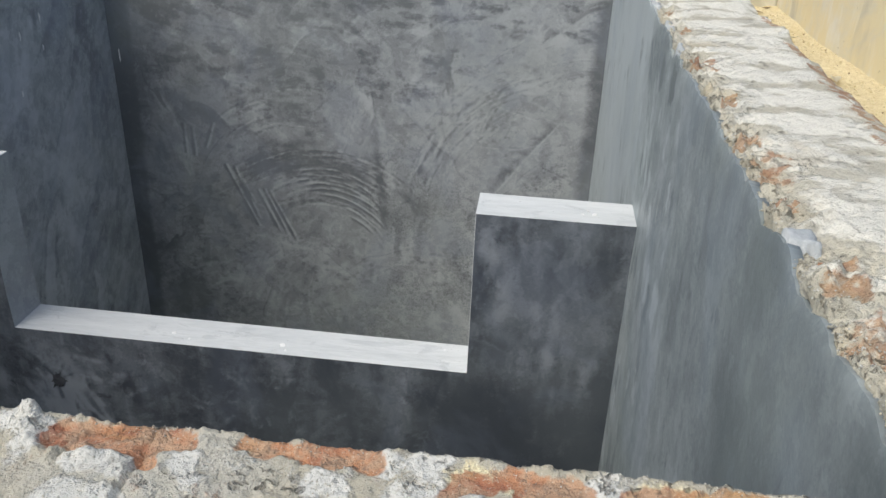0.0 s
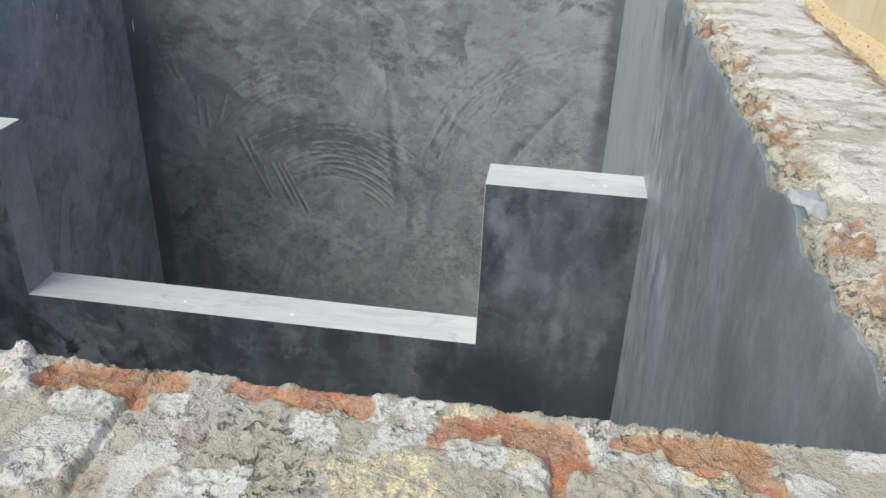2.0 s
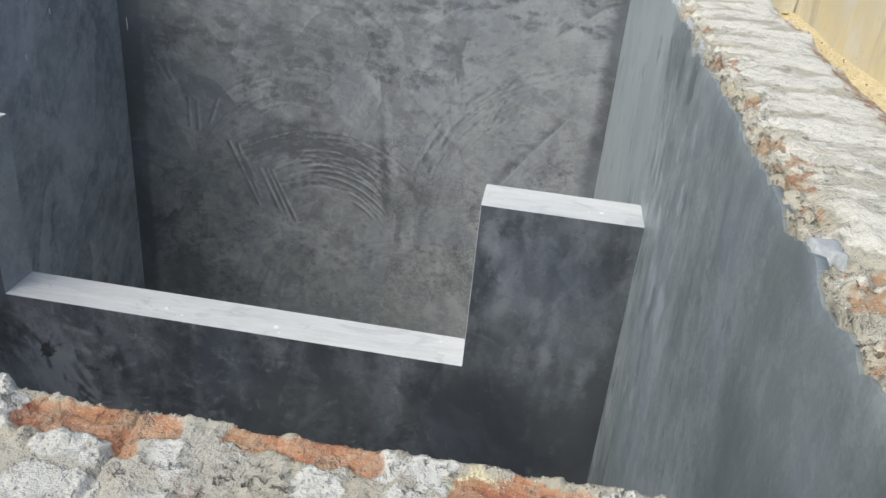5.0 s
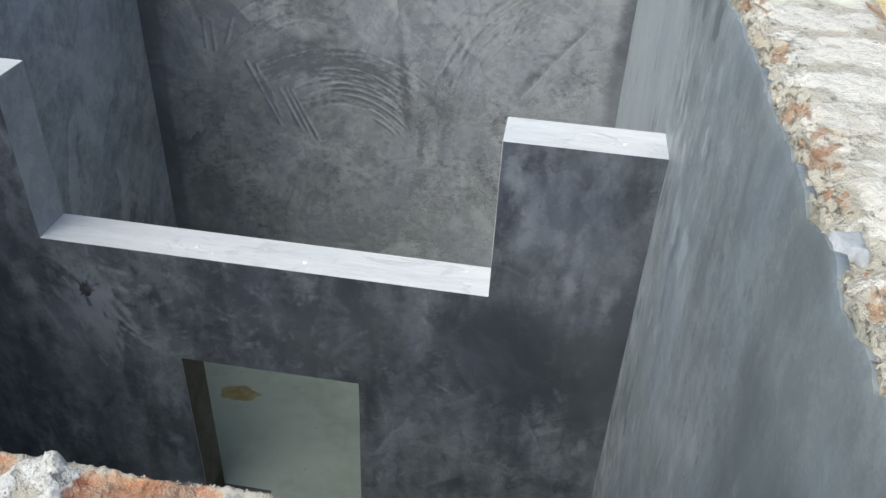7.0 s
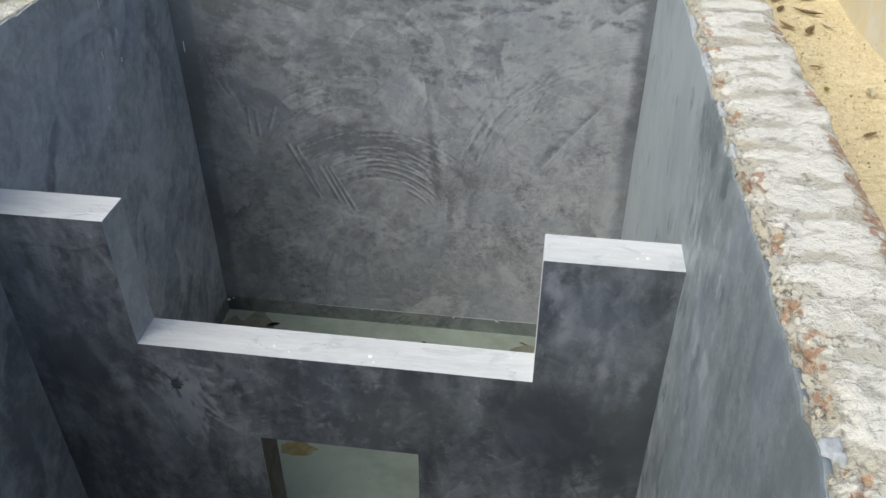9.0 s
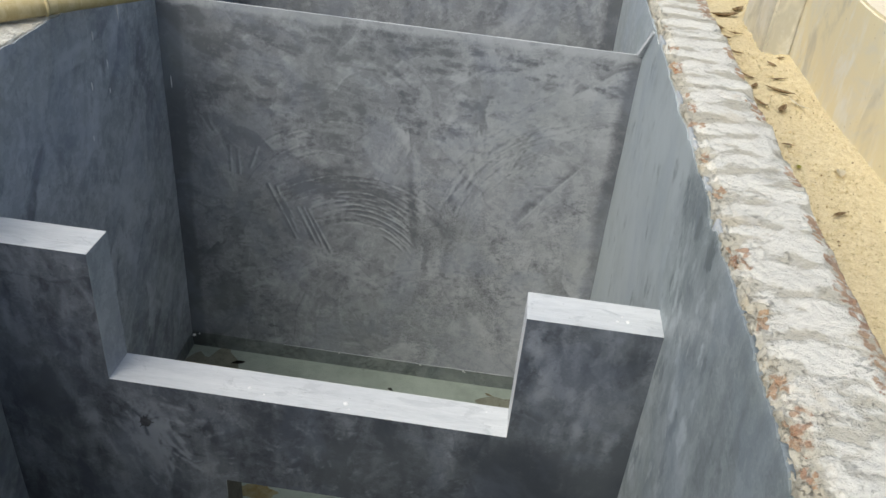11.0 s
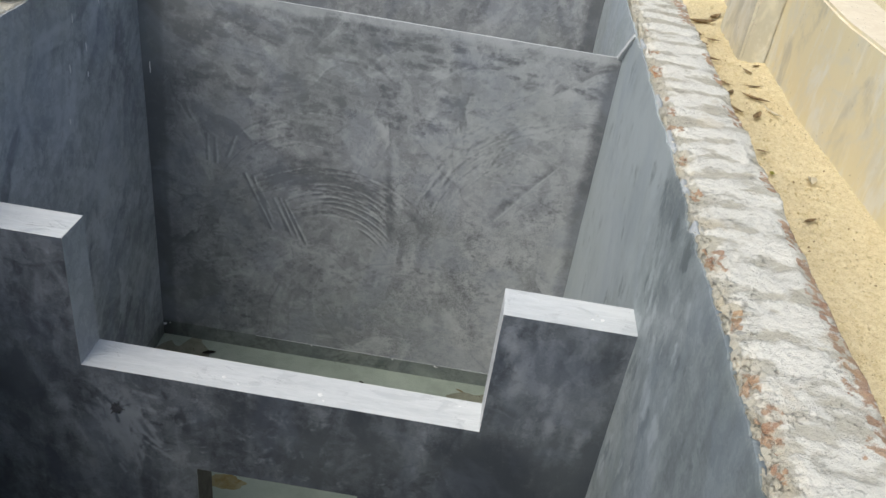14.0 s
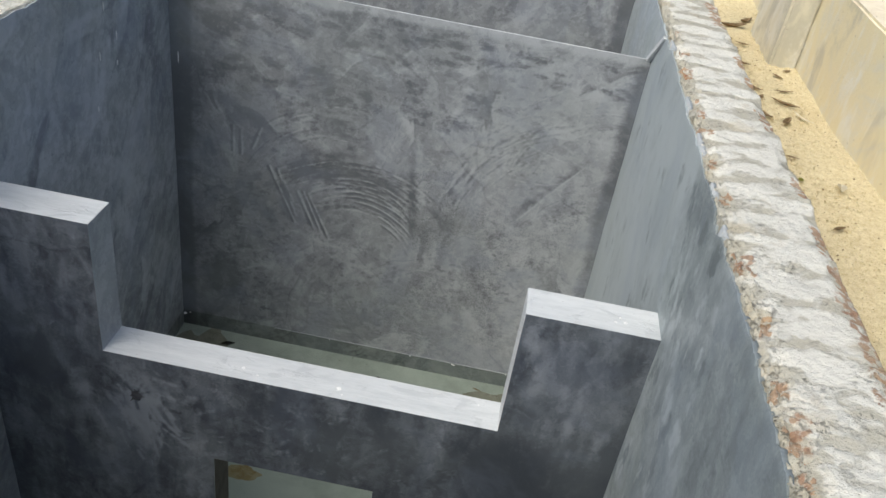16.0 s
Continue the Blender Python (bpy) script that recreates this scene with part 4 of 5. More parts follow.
# ---- bare wall tops: bricks and leftover mortar ----
EAST_BARE = [(0.03, y - d, 0.036 + 0.014 * (i % 2), y + 0.8 * d, 0.010 + 0.005 * (i % 3)) for i, (y, d) in enumerate([
    (1.40, 0.03), (1.13, 0.02), (0.94, 0.03), (0.69, 0.02), (0.58, 0.03), (0.45, 0.02), (0.22, 0.03), (0.02, 0.02), (-0.285, 0.03), (-0.52, 0.035), (-0.725, 0.025), (-0.84, 0.035), (-0.95, 0.02), (-1.13, 0.03), (-1.24, 0.02)])]
EAST_BARE += [(OUT_E - 0.008, y - d, OUT_E - 0.011, y + d, 1.45 * w) for y, d, w in [
    (-1.25, 0.05, 0.016), (-1.08, 0.06, 0.020), (-0.86, 0.05, 0.020), (-0.69, 0.07, 0.022), (-0.54, 0.05, 0.018), (-0.41, 0.05, 0.022), (-0.28, 0.04, 0.014), (-0.12, 0.05, 0.014), (0.15, 0.04, 0.010), (0.61, 0.05, 0.018), (0.95, 0.04, 0.010), (1.16, 0.04, 0.012), (1.68, 0.05, 0.03), (1.85, 0.05, 0.03)]]
EAST_BARE += [(0.215, -0.70, 0.245, -0.69, 0.012), (0.20, -0.86, 0.24, -0.85, 0.010)]


def streak(x, y, rows):
    """How far a point lies within any of the capsules (x0, y0, x1, y1, r): 1 inside, 0 past the rim."""
    best = 0.0
    for x0, y0, x1, y1, r in rows:
        if min(x0, x1) - 2 * r < x < max(x0, x1) + 2 * r and min(y0, y1) - 2 * r < y < max(y0, y1) + 2 * r:
            dx, dy = x1 - x0, y1 - y0
            k = max(0.0, min(1.0, ((x - x0) * dx + (y - y0) * dy) / (dx * dx + dy * dy)))
            best = max(best, min(1.0, 2.0 - 1.3 * math.hypot(x - x0 - k * dx, y - y0 - k * dy) / r))
    return best


def rubble(y):
    """How far the crumbled strip along the inner edge widens towards the near corner."""
    return max(0.0, min(1.0, (-0.85 - y) / 0.25)) * (0.8 + 0.6 * fbm(y * 9, 5.0, 1.0, 2))


def east_lime(x, y):
    """Where lime lies thick on the east wall's top: bars over the joints, broken into patches towards the near end."""
    beat = math.cos((y + 0.793 + 0.030 * fbm(x * 6, y * 5, 2.0, 3)) / 0.13 * 2 * math.pi)
    far = max(0.15, min(1.0, 0.50 + 0.45 * y))
    cover = 0.28 - 0.70 * far * max(-0.4, beat) + 1.35 * fbm(x * 8, y * 15, 22.0, 4)
    return cover - 1.3 * max(0.0, 1 - x / (0.065 + 0.05 * rubble(y))) - 0.5 * max(0.0, 1 - (OUT_E - x) / 0.03)


def east_height(x, y):
    """A nearly flat bed with thin crusts of lime, a crumbling inner lip and a worn outer edge."""
    thick = max(0.0, min(1.0, 2.5 * east_lime(x, y)))
    h = TOP + 0.004 + 0.0024 * thick + 0.0022 * fbm(x * 7, y * 12, 1.0, 4) + 0.0022 * fbm(x * 45, y * 80, 4.0, 4) * (0.5 + thick)
    inner = max(0.0, min(1.0, 1.35 - x / (0.055 + 0.045 * rubble(y))))
    h += inner * (0.030 * abs(fbm(x * 34, y * 34, 7.0, 5)) - 0.011 + 0.012 * fbm(y * 7, 3.0, 2.0, 2) - 0.016 * max(0.0, fbm(x * 50, y * 50, 27.0, 3) - 0.1))
    outer = max(0.0, 1 - (OUT_E - x) / 0.040)
    h -= outer * (0.008 + 0.020 * fbm(1.0, y * 5, 8.0, 4))
    return h - 0.0014 * streak(x, y, EAST_BARE)


def east_leavings(x, y):
    """Bare brick, lime and sand on the east wall's top."""
    a, b = x + 0.016 * fbm(x * 30, y * 30, 41.0, 3), y + 0.030 * fbm(x * 22, y * 22, 43.0, 3)
    bare = streak(a, b, EAST_BARE) * (0.62 + 0.8 * fbm(x * 45, y * 45, 47.0, 3))
    film = 0.30 * max(0.0, 1 - x / 0.07) * max(0.0, min(1.0, 0.5 + 2.2 * fbm(x * 8, y * 9, 53.0, 3)))
    sandy = max(0.0, 1 - x / 0.09) * max(0.0, min(0.7, 1.8 * fbm(x * 10, y * 8, 57.0, 3)))
    return max(bare, film), max(-1.0, min(1.0, 1.3 * east_lime(x, y))), sandy


BARE = [(-0.568, 0.020, -0.524, 0.015, 0.014), (-0.524, 0.014, -0.488, 0.014, 0.010), (-0.515, 0.026, -0.503, 0.036, 0.009), (-0.690, 0.012, -0.640, 0.014, 0.012), (-0.441, 0.011, -0.408, 0.011, 0.008), (-0.408, 0.013, -0.362, 0.011, 0.010), (-0.395, 0.021, -0.380, 0.024, 0.006),
        (-0.307, 0.034, -0.285, 0.021, 0.007), (-0.272, 0.014, -0.225, 0.019, 0.010), (-0.258, 0.028, -0.234, 0.038, 0.007), (-0.225, 0.022, -0.217, 0.038, 0.012), (-0.230, 0.044, -0.230, 0.070, 0.005), (-0.184, 0.018, -0.150, 0.013, 0.008), (-0.163, 0.022, -0.106, 0.016, 0.010), (-0.147, 0.031, -0.116, 0.029, 0.007), (-0.116, 0.030, -0.104, 0.046, 0.006)]
FILM = [(-0.576, 0.030, -0.571, 0.060, 0.011), (-0.497, 0.040, -0.499, 0.086, 0.009), (-0.499, 0.086, -0.500, 0.118, 0.007), (-0.360, 0.030, -0.362, 0.060, 0.009), (-0.455, 0.055, -0.440, 0.085, 0.012), (-0.285, 0.030, -0.310, 0.045, 0.008), (-0.178, 0.034, -0.176, 0.055, 0.008), (-0.085, 0.030, -0.096, 0.022, 0.009), (-0.110, 0.050, -0.120, 0.070, 0.010)]
LIME = [(-0.546, 0.045, -0.520, 0.043, 0.010), (-0.540, 0.085, -0.520, 0.078, 0.016), (-0.540, 0.110, -0.522, 0.112, 0.012), (-0.479, 0.106, -0.466, 0.080, 0.010), (-0.476, 0.034, -0.474, 0.040, 0.008), (-0.442, 0.103, -0.416, 0.098, 0.010), (-0.390, 0.042, -0.376, 0.047, 0.010), (-0.344, 0.017, -0.313, 0.011, 0.010), (-0.335, 0.040, -0.318, 0.030, 0.012),
        (-0.291, 0.044, -0.270, 0.047, 0.011), (-0.247, 0.058, -0.239, 0.066, 0.008), (-0.205, 0.015, -0.196, 0.034, 0.011), (-0.168, 0.050, -0.155, 0.039, 0.008), (-0.045, 0.012, -0.034, 0.008, 0.009), (-0.078, 0.050, -0.050, 0.060, 0.016), (-0.630, 0.030, -0.612, 0.060, 0.012), (-0.602, 0.006, -0.590, 0.026, 0.012)]
SANDY = [(-0.360, 0.082, -0.322, 0.066, 0.012), (-0.362, 0.096, -0.302, 0.086, 0.014), (-0.275, 0.018, -0.266, 0.021, 0.006), (-0.298, 0.017, -0.288, 0.013, 0.006), (-0.184, 0.013, -0.155, 0.010, 0.006), (-0.150, 0.040, -0.130, 0.042, 0.009), (-0.258, 0.040, -0.250, 0.052, 0.006)]


def near_wobble(x, y):
    back = SOUTH - LIP - y
    return x + 0.012 * fbm(x * 38, y * 38, 3.0, 4), back + 0.010 * fbm(x * 38, y * 38, 17.0, 4)


def near_leavings(x, y):
    """Bare brick, lime and sand on the near wall's top."""
    a, b = near_wobble(x, y)
    return max(streak(a, b, BARE), 0.36 * streak(a, b, FILM)), 1.3 * streak(a, b, LIME) - 0.45, streak(a, b, SANDY)


def near_height(x, y):
    """Mortar over the near wall: flat smears with crumbly lumps, low along the inner edge where the bricks lie bare."""
    back = SOUTH - LIP - y
    a, b = near_wobble(x, y)
    bare = streak(a, b, BARE)
    dip = max(0.0, 1 - abs(x + 0.232) / 0.005) * (1.0 if back > 0.03 else 0.0)
    dip = max(dip, max(0.0, 1 - abs(x + 0.508 - 0.06 * (back - 0.03)) / 0.003))
    lump = fbm(x * 13, y * 13, 3.0, 4)
    plate = max(0.0, min(1.0, 9.0 * (lump - 0.06)))
    slab_edge = min(1.0, max(0.0, (-0.510 + 0.06 * (back - 0.03) - x) / 0.003), max(0.0, (x + 0.572) / 0.008), max(0.0, (back - 0.028) / 0.006))
    plate = max(plate, slab_edge) * (1 - bare) * min(1.0, max(0.0, (back - 0.004) / 0.01))
    crumb = abs(fbm(x * 60, y * 60, 9.0, 4))
    rough = max(0.16, min(1.0, 0.42 + 2.6 * fbm(x * 14, y * 14, 51.0, 2)))
    h = TOP_SOUTH + 0.0026 + 0.0020 * fbm(x * 18, y * 18, 5.0, 3) + (0.0006 + 0.0016 * rough) * fbm(x * 150, y * 150, 6.0, 3)
    h += plate * (0.0012 + 0.0042 * crumb * rough) + 0.0026 * crumb * rough * (1 - bare) + 0.0020 * slab_edge
    h -= 0.0026 * bare + 0.0032 * dip
    h -= 0.006 * rough * max(0.0, fbm(x * 40, y * 40, 61.0, 3) - 0.25)
    rim = max(0.0, 1 - abs(back - 0.002) / 0.006) * (1 - 0.55 * bare)
    h += rim * (0.0010 + 0.0055 * abs(fbm(x * 26, 1.0, 15.0, 4)))
    d = math.hypot(x + 0.600, y + 1.456)
    nub = 0.013 * max(0.0, 1 - (d / 0.008) ** 2) + 0.005 * max(0.0, 1 - (math.hypot(x + 0.590, y + 1.473) / 0.015) ** 2)
    return h + nub * (1 + 0.5 * fbm(x * 90, y * 90, 71.0, 3))


def spread(ob, cover):
    """Stores what cover(x, y) gives (bare brick, lime, sand) on a mortar bed's points."""
    out = np.array([cover(v.co.x, v.co.y) for v in ob.data.vertices], dtype=np.float32)
    ob.data.attributes.new("leavings", "FLOAT_VECTOR", "POINT").data.foreach_set("vector", out.ravel())
    return ob


def plain_height(level):
    def f(x, y):
        return level + 0.006 * fbm(x * 10, y * 10, 2.0, 4) + 0.004 * fbm(x * 45, y * 45, 4.0, 3) - 0.012 * max(0.0, fbm(x * 9, y * 9, 31.0, 3) - 0.1)
    return f


def steps(a, b, d):
    n = max(2, round((b - a) / d))
    return [a + (b - a) * i / n for i in range(n + 1)]


def east_crust():
    xs, ys = [0.0075 + 0.0045 * i for i in range(round((OUT_E - 0.0075) / 0.0045) + 1)], steps(-1.46, 2.30, 0.005)
    verts, faces, down = [], [], 5
    w = down + len(xs) + 1
    for y in ys:
        top = east_height(xs[0], y)
        for k in range(down):
            z = top - 0.010 * (down - k)
            verts.append((0.0070 + 0.005 * fbm(z * 60, y * 60, 3.0, 3), y, z))
        verts.extend((x, y + 0.001 * noise.noise((x * 80, y * 80, 2.0)), east_height(x, y)) for x in xs)
        verts.append((OUT_E, y, TOP - LIFT))
    for j in range(len(ys) - 1):
        for i in range(w - 1):
            a = j * w + i
            faces.append((a, a + 1, a + w + 1, a + w))
    return mesh_object("mortar", verts, faces, mortar_east, wall_east, "whitish rough mortar smeared across the bricks", smooth=True)


spread(east_crust(), east_leavings)
spread(crust("mortar", steps(-0.80, 0.012, 0.0017), steps(-1.62, SOUTH - 0.0045, 0.0017), near_height, mortar_near, wall_south, TOP_SOUTH - LIFT + 0.002, "lumpy grey and white mortar left on the bricks"), near_leavings)
crust("mortar", steps(-0.80, 0.012, 0.008), steps(-1.70, -1.62, 0.008), near_height, mortar_near, wall_south, TOP_SOUTH - LIFT + 0.002)
crust("mortar", steps(WEST - COAT, -0.80, 0.011), steps(-1.70, SOUTH - 0.0045, 0.011), plain_height(TOP_SOUTH), mortar_near, wall_south, TOP - LIFT + 0.002)
crust("mortar", steps(OUT_W + 0.005, WEST - 0.003, 0.009), steps(-1.70, 2.75, 0.012), plain_height(TOP_WEST - 0.002), mortar_east, wall_west, TOP_WEST - LIFT + 0.002, "crumbly mortar over bricks")
crust("mortar", steps(WEST - COAT, EAST, 0.012), steps(NORTH + 0.003, OUT_N - 0.005, 0.012), plain_height(TOP), mortar_east, wall_north, TOP - LIFT + 0.002)

# ---- sand outside and the boundary wall ----
def ground_sheet():
    verts, faces = [], []

    def patch(xs, ys, z):
        o, nx = len(verts), len(xs)
        verts.extend((x, y, z(x, y)) for y in ys for x in xs)
        for j in range(len(ys) - 1):
            for i in range(nx - 1):
                a = o + j * nx + i
                faces.append((a, a + 1, a + nx + 1, a + nx))

    def strip(x, y):
        fade = min(1.0, (x - OUT_E) / 0.03 + 0.3, (1.08 - x) / 0.03)
        h = 0.008 * fbm(x * 3, y * 3, 2.0, 3) + 0.004 * fbm(x * 20, y * 20, 3.0, 3) + 0.003 * fbm(x * 48, y * 48, 7.0, 3)
        bank = 0.003 * max(0.0, 1 - abs(0.80 - x) / 0.05) * (0.6 + fbm(y * 9, 1.0, 5.0, 2))
        far = 0.022 * max(0.0, fbm(x * 9, y * 9, 6.0, 3)) * max(0.0, min(1.0, (y - 2.1) / 0.5))
        return GROUND + max(0.0, fade) * h + bank + far

    flat = lambda x, y: GROUND
    patch(steps(OUT_E - 0.01, 1.10, 0.012), steps(-2.0, 4.0, 0.012), strip)
    patch([1.10, 300], [-2.0, 4.0], flat)
    patch([-300, OUT_W + 0.01], [-2.0, 4.0], flat)
    patch([OUT_W + 0.01, OUT_E - 0.01], [-2.0, OUT_S + 0.01], flat)
    patch([OUT_W + 0.01, OUT_E - 0.01], [OUT_N - 0.01, 4.0], flat)
    patch([-300, 300], [-300, -2.0], flat)
    patch([-300, 300], [4.0, 300], flat)
    return tagged(mesh_object("ground", verts, faces, sand_mat, smooth=True), "loose pale yellow sand with specks and dry litter", "ground", kind="structure")


ground_sheet()


def worn_box(a, b, seed, cell=0.05):
    """A box with a fine mesh, wavy faces and soft edges."""
    bm = bmesh.new()
    box(bm, a, b)
    bmesh.ops.bevel(bm, geom=bm.edges[:], offset=0.012, segments=2, affect="EDGES")
    for axis in range(3):
        n = int((b[axis] - a[axis]) / cell)
        for i in range(1, n):
            co = [0, 0, 0]
            no = [0, 0, 0]
            co[axis], no[axis] = a[axis] + (b[axis] - a[axis]) * i / n, 1
            bmesh.ops.bisect_plane(bm, geom=bm.verts[:] + bm.edges[:] + bm.faces[:], plane_co=co, plane_no=no)
    for v in bm.verts:
        p = v.co * 3
        v.co += 0.005 * Vector((fbm(p.x, p.y, p.z + seed, 3), fbm(p.x, p.y + 9, p.z + seed, 3), fbm(p.x + 5, p.y, p.z + seed, 3)))
    return bm


def bowed(bm):
    """The boundary wall swings outwards a little towards the near end."""
    for v in bm.verts:
        v.co.x += 0.065 * max(0.0, 1.45 - v.co.y)
    bm.normal_update()
    for f in bm.faces:
        f.material_index = 1 if f.normal.z > 0.8 else 0
    return bm


boundary = tagged(part("boundary_wall", bowed(worn_box((0.80, -1.5, GROUND - 0.1), (1.05, 4.5, 1.115), 2.0, 0.12)), [bound_mat, dust_mat], None, "", True), "low cement-rendered boundary wall stained yellow, standing in sand", "wall", kind="structure")
part("buttress", worn_box((0.668, 2.20, GROUND - 0.1), (0.802, 2.75, 1.30), 4.0, 0.08), pier_mat, boundary, "grey rendered pier at the boundary wall", True)


# ---- leaves and litter ----
def leaf(length, width, curl, fold, seed):
    """A curled leaf blade with a midrib fold, tip and stalk, of real thickness."""
    r = random.Random(seed)
    bm = bmesh.new()
    n, rows = 9, []
    for i in range(n + 1):
        t = i / n
        w = width * 0.5 * math.sin(math.pi * min(1, t * 0.96 + 0.03)) ** 0.8 * (1 + r.uniform(-0.08, 0.08))
        x = length * (t - 0.5)
        z = 0.6 * curl * length * (2 * t - 1) ** 2 + 0.004
        rows.append([bm.verts.new((x, s * w, z + fold * abs(s) * w + r.uniform(-1, 1) * 0.0008)) for s in (-1, -0.5, 0, 0.5, 1)])
    for a, b in zip(rows, rows[1:]):
        for i in range(4):
            bm.faces.new((a[i], a[i + 1], b[i + 1], b[i]))
    bmesh.ops.solidify(bm, geom=bm.faces[:], thickness=0.0008)
    stalk = bmesh.new()
    a = Vector((-length * 0.5, 0, 0.6 * curl * length + 0.004))
    ring = [stalk.verts.new(a + Vector((0.004, 0.0011 * math.cos(k * 2.1), 0.0011 * math.sin(k * 2.1)))) for k in range(3)]
    tip = stalk.verts.new(a + Vector((-0.2 * length, 0.1 * width, -0.5 * curl * length)))
    for k in range(3):
        stalk.faces.new((ring[k], ring[(k + 1) % 3], tip))
    stalk.faces.new(ring[::-1])
    return bm, stalk


def drop_leaf(x, y, z, turn, length, width, curl, fold, mat, label, seed):
    whole = tagged(new("dry_leaf"), label, "leaf", "fallen leaves")
    whole.matrix_basis = pose(x, y, z, 0, 0, turn)
    blade, stalk = leaf(length, width, curl, fold, seed)
    part("blade", blade, mat, whole, "", True)
    part("stalk", stalk, mat, whole)
    return whole


BROWN = "curled brown dry leaf lying on yellow sand"
for i, (x, y, turn, ln, wd, cu, fo) in enumerate([
        (0.634, 1.66, 150, 0.13, 0.024, 0.16, 0.8), (0.599, 1.45, 60, 0.10, 0.028, 0.2, 0.6), (0.674, 2.03, 120, 0.07, 0.022, 0.1, 0.4),
        (0.530, 1.693, 60, 0.07, 0.024, 0.2, 0.5), (0.517, 1.49, 120, 0.09, 0.022, 0.25, 0.6), (0.523, 1.81, 130, 0.10, 0.018, 0.2, 0.6), (0.662, 1.827, 15, 0.10, 0.014, 0.1, 0.5),
        (0.568, 2.754, 20, 0.17, 0.045, 0.2, 0.7), (0.663, 2.90, 50, 0.12, 0.04, 0.25, 0.6), (0.509, 2.52, 110, 0.07, 0.03, 0.3, 0.6), (0.57, 2.457, 160, 0.08, 0.02, 0.2, 0.6), (0.512, 2.366, 140, 0.06, 0.03, 0.2, 0.5), (0.522, 2.142, 140, 0.09, 0.022, 0.2, 0.6), (0.543, 1.09, 170, 0.05, 0.016, 0.08, 0.5),
        (0.592, 0.563, 35, 0.06, 0.018, 0.2, 0.8), 
        (0.42, 2.02, 100, 0.05, 0.02, 0.2, 0.5), (0.74, 2.13, 30, 0.05, 0.02, 0.2, 0.5)]):
    drop_leaf(x, y, GROUND + 0.004, turn, ln, wd, cu, fo, leaf_brown, BROWN, i)
drop_leaf(0.683, 0.885, GROUND + 0.004, 80, 0.062, 0.034, 0.1, 0.8, leaf_pale, "pale upturned dry leaf lying on yellow sand", 31)
drop_leaf(0.682, 1.521, GROUND + 0.004, 120, 0.12, 0.016, 0.2, 0.7, leaf_pale, "pale narrow dry leaf lying on yellow sand", 32)
drop_leaf(0.541, 0.905, GROUND + 0.004, 70, 0.032, 0.02, 0.06, 0.3, leaf_green, "small yellow-green leaf lying on yellow sand", 33)
WET = "dark sodden leaf on the tank floor under water"
drop_leaf(-1.853, 1.447, FLOOR, 20, 0.075, 0.026, 0.06, 0.4, leaf_dark, WET, 41)
drop_leaf(-0.984, 1.409, FLOOR, 150, 0.035, 0.018, 0.06, 0.4, leaf_dark, WET, 42)
drop_leaf(-0.443, 1.477, FLOOR, 160, 0.05, 0.012, 0.06, 0.4, leaf_brown, "thin brown twig-like leaf on the tank floor", 43)


def stain(name, x, y, z, rx, ry, mat, label, seed):
    """A thin uneven deposit lying on the floor."""
    bm = bmesh.new()
    mid = bm.verts.new((x, y, z + 0.002))
    ring = [bm.verts.new((x + rx * (1 + 0.3 * fbm(math.cos(a) * 2, math.sin(a) * 2, seed, 3)) * math.cos(a), y + ry * (1 + 0.3 * fbm(math.cos(a) * 2 + 4, math.sin(a) * 2, seed, 3)) * math.sin(a), z + 0.0005)) for a in [2 * math.pi * k / 40 for k in range(40)]]
    for k in range(40):
        bm.faces.new((mid, ring[k], ring[(k + 1) % 40]))
    return part(name, bm, mat, floor, label)


def smear(y0, y1, x1, seed):
    """A smooth smear of cement on the bed beside the plaster's edge; its rim dips into the mortar."""
    ym = (y0 + y1) / 2

    def f(x, y):
        d = max(x / x1, abs(y - ym) / (y1 - ym)) + 0.35 * fbm(x * 40, y * 40, seed, 3)
        return TOP + 0.0035 + 0.010 * min(0.5, 1 - d) - (0.05 if d > 1.0 else 0.0)

    return crust("cement_smear", steps(0.003, x1 * 1.2, 0.004), steps(y0 - 0.01, y1 + 0.01, 0.004), f, smear_mat, wall_east, TOP - 0.03, "smooth grey cement smear")


for y0, y1, x1, seed in [(-1.056, -1.018, 0.036, 1.0), (-0.20, -0.13, 0.018, 2.0), (0.02, 0.09, 0.020, 3.0), (0.28, 0.42, 0.020, 6.0), (0.60, 0.70, 0.018, 4.0), (1.18, 1.30, 0.020, 5.0)]:
    smear(y0, y1, x1, seed)

def crumbs(name, count, place, size, mat, parent, seed):
    """Loose bits of mortar, too small to pick apart."""
    r = random.Random(seed)
    bm0 = bmesh.new()
    bmesh.ops.create_icosphere(bm0, subdivisions=1, radius=1)
    base = [v.co.copy() for v in bm0.verts]
    tris = [[v.index for v in f.verts] for f in bm0.faces]
    bm0.free()
    verts, faces = [], []
    for c in range(count):
        x, y, z = place(r)
        q = r.uniform(*size) * r.uniform(0.5, 1.0)
        o = len(verts)
        e = Euler((r.uniform(0, 6), r.uniform(0, 6), r.uniform(0, 6))).to_matrix()
        for b in base:
            p = e @ Vector((b.x, b.y * 0.8, b.z * 0.65)) * q * (1 + 0.45 * noise.noise(b * 1.7 + Vector((c * 3.1, 0, 0))))
            verts.append((x + p.x, y + p.y, z + p.z * 0.8))
        faces += [[i + o for i in t] for t in tris]
    return tagged(mesh_object(name, verts, faces, mat, parent), "loose crumbs of rough mortar", kind="stuff")


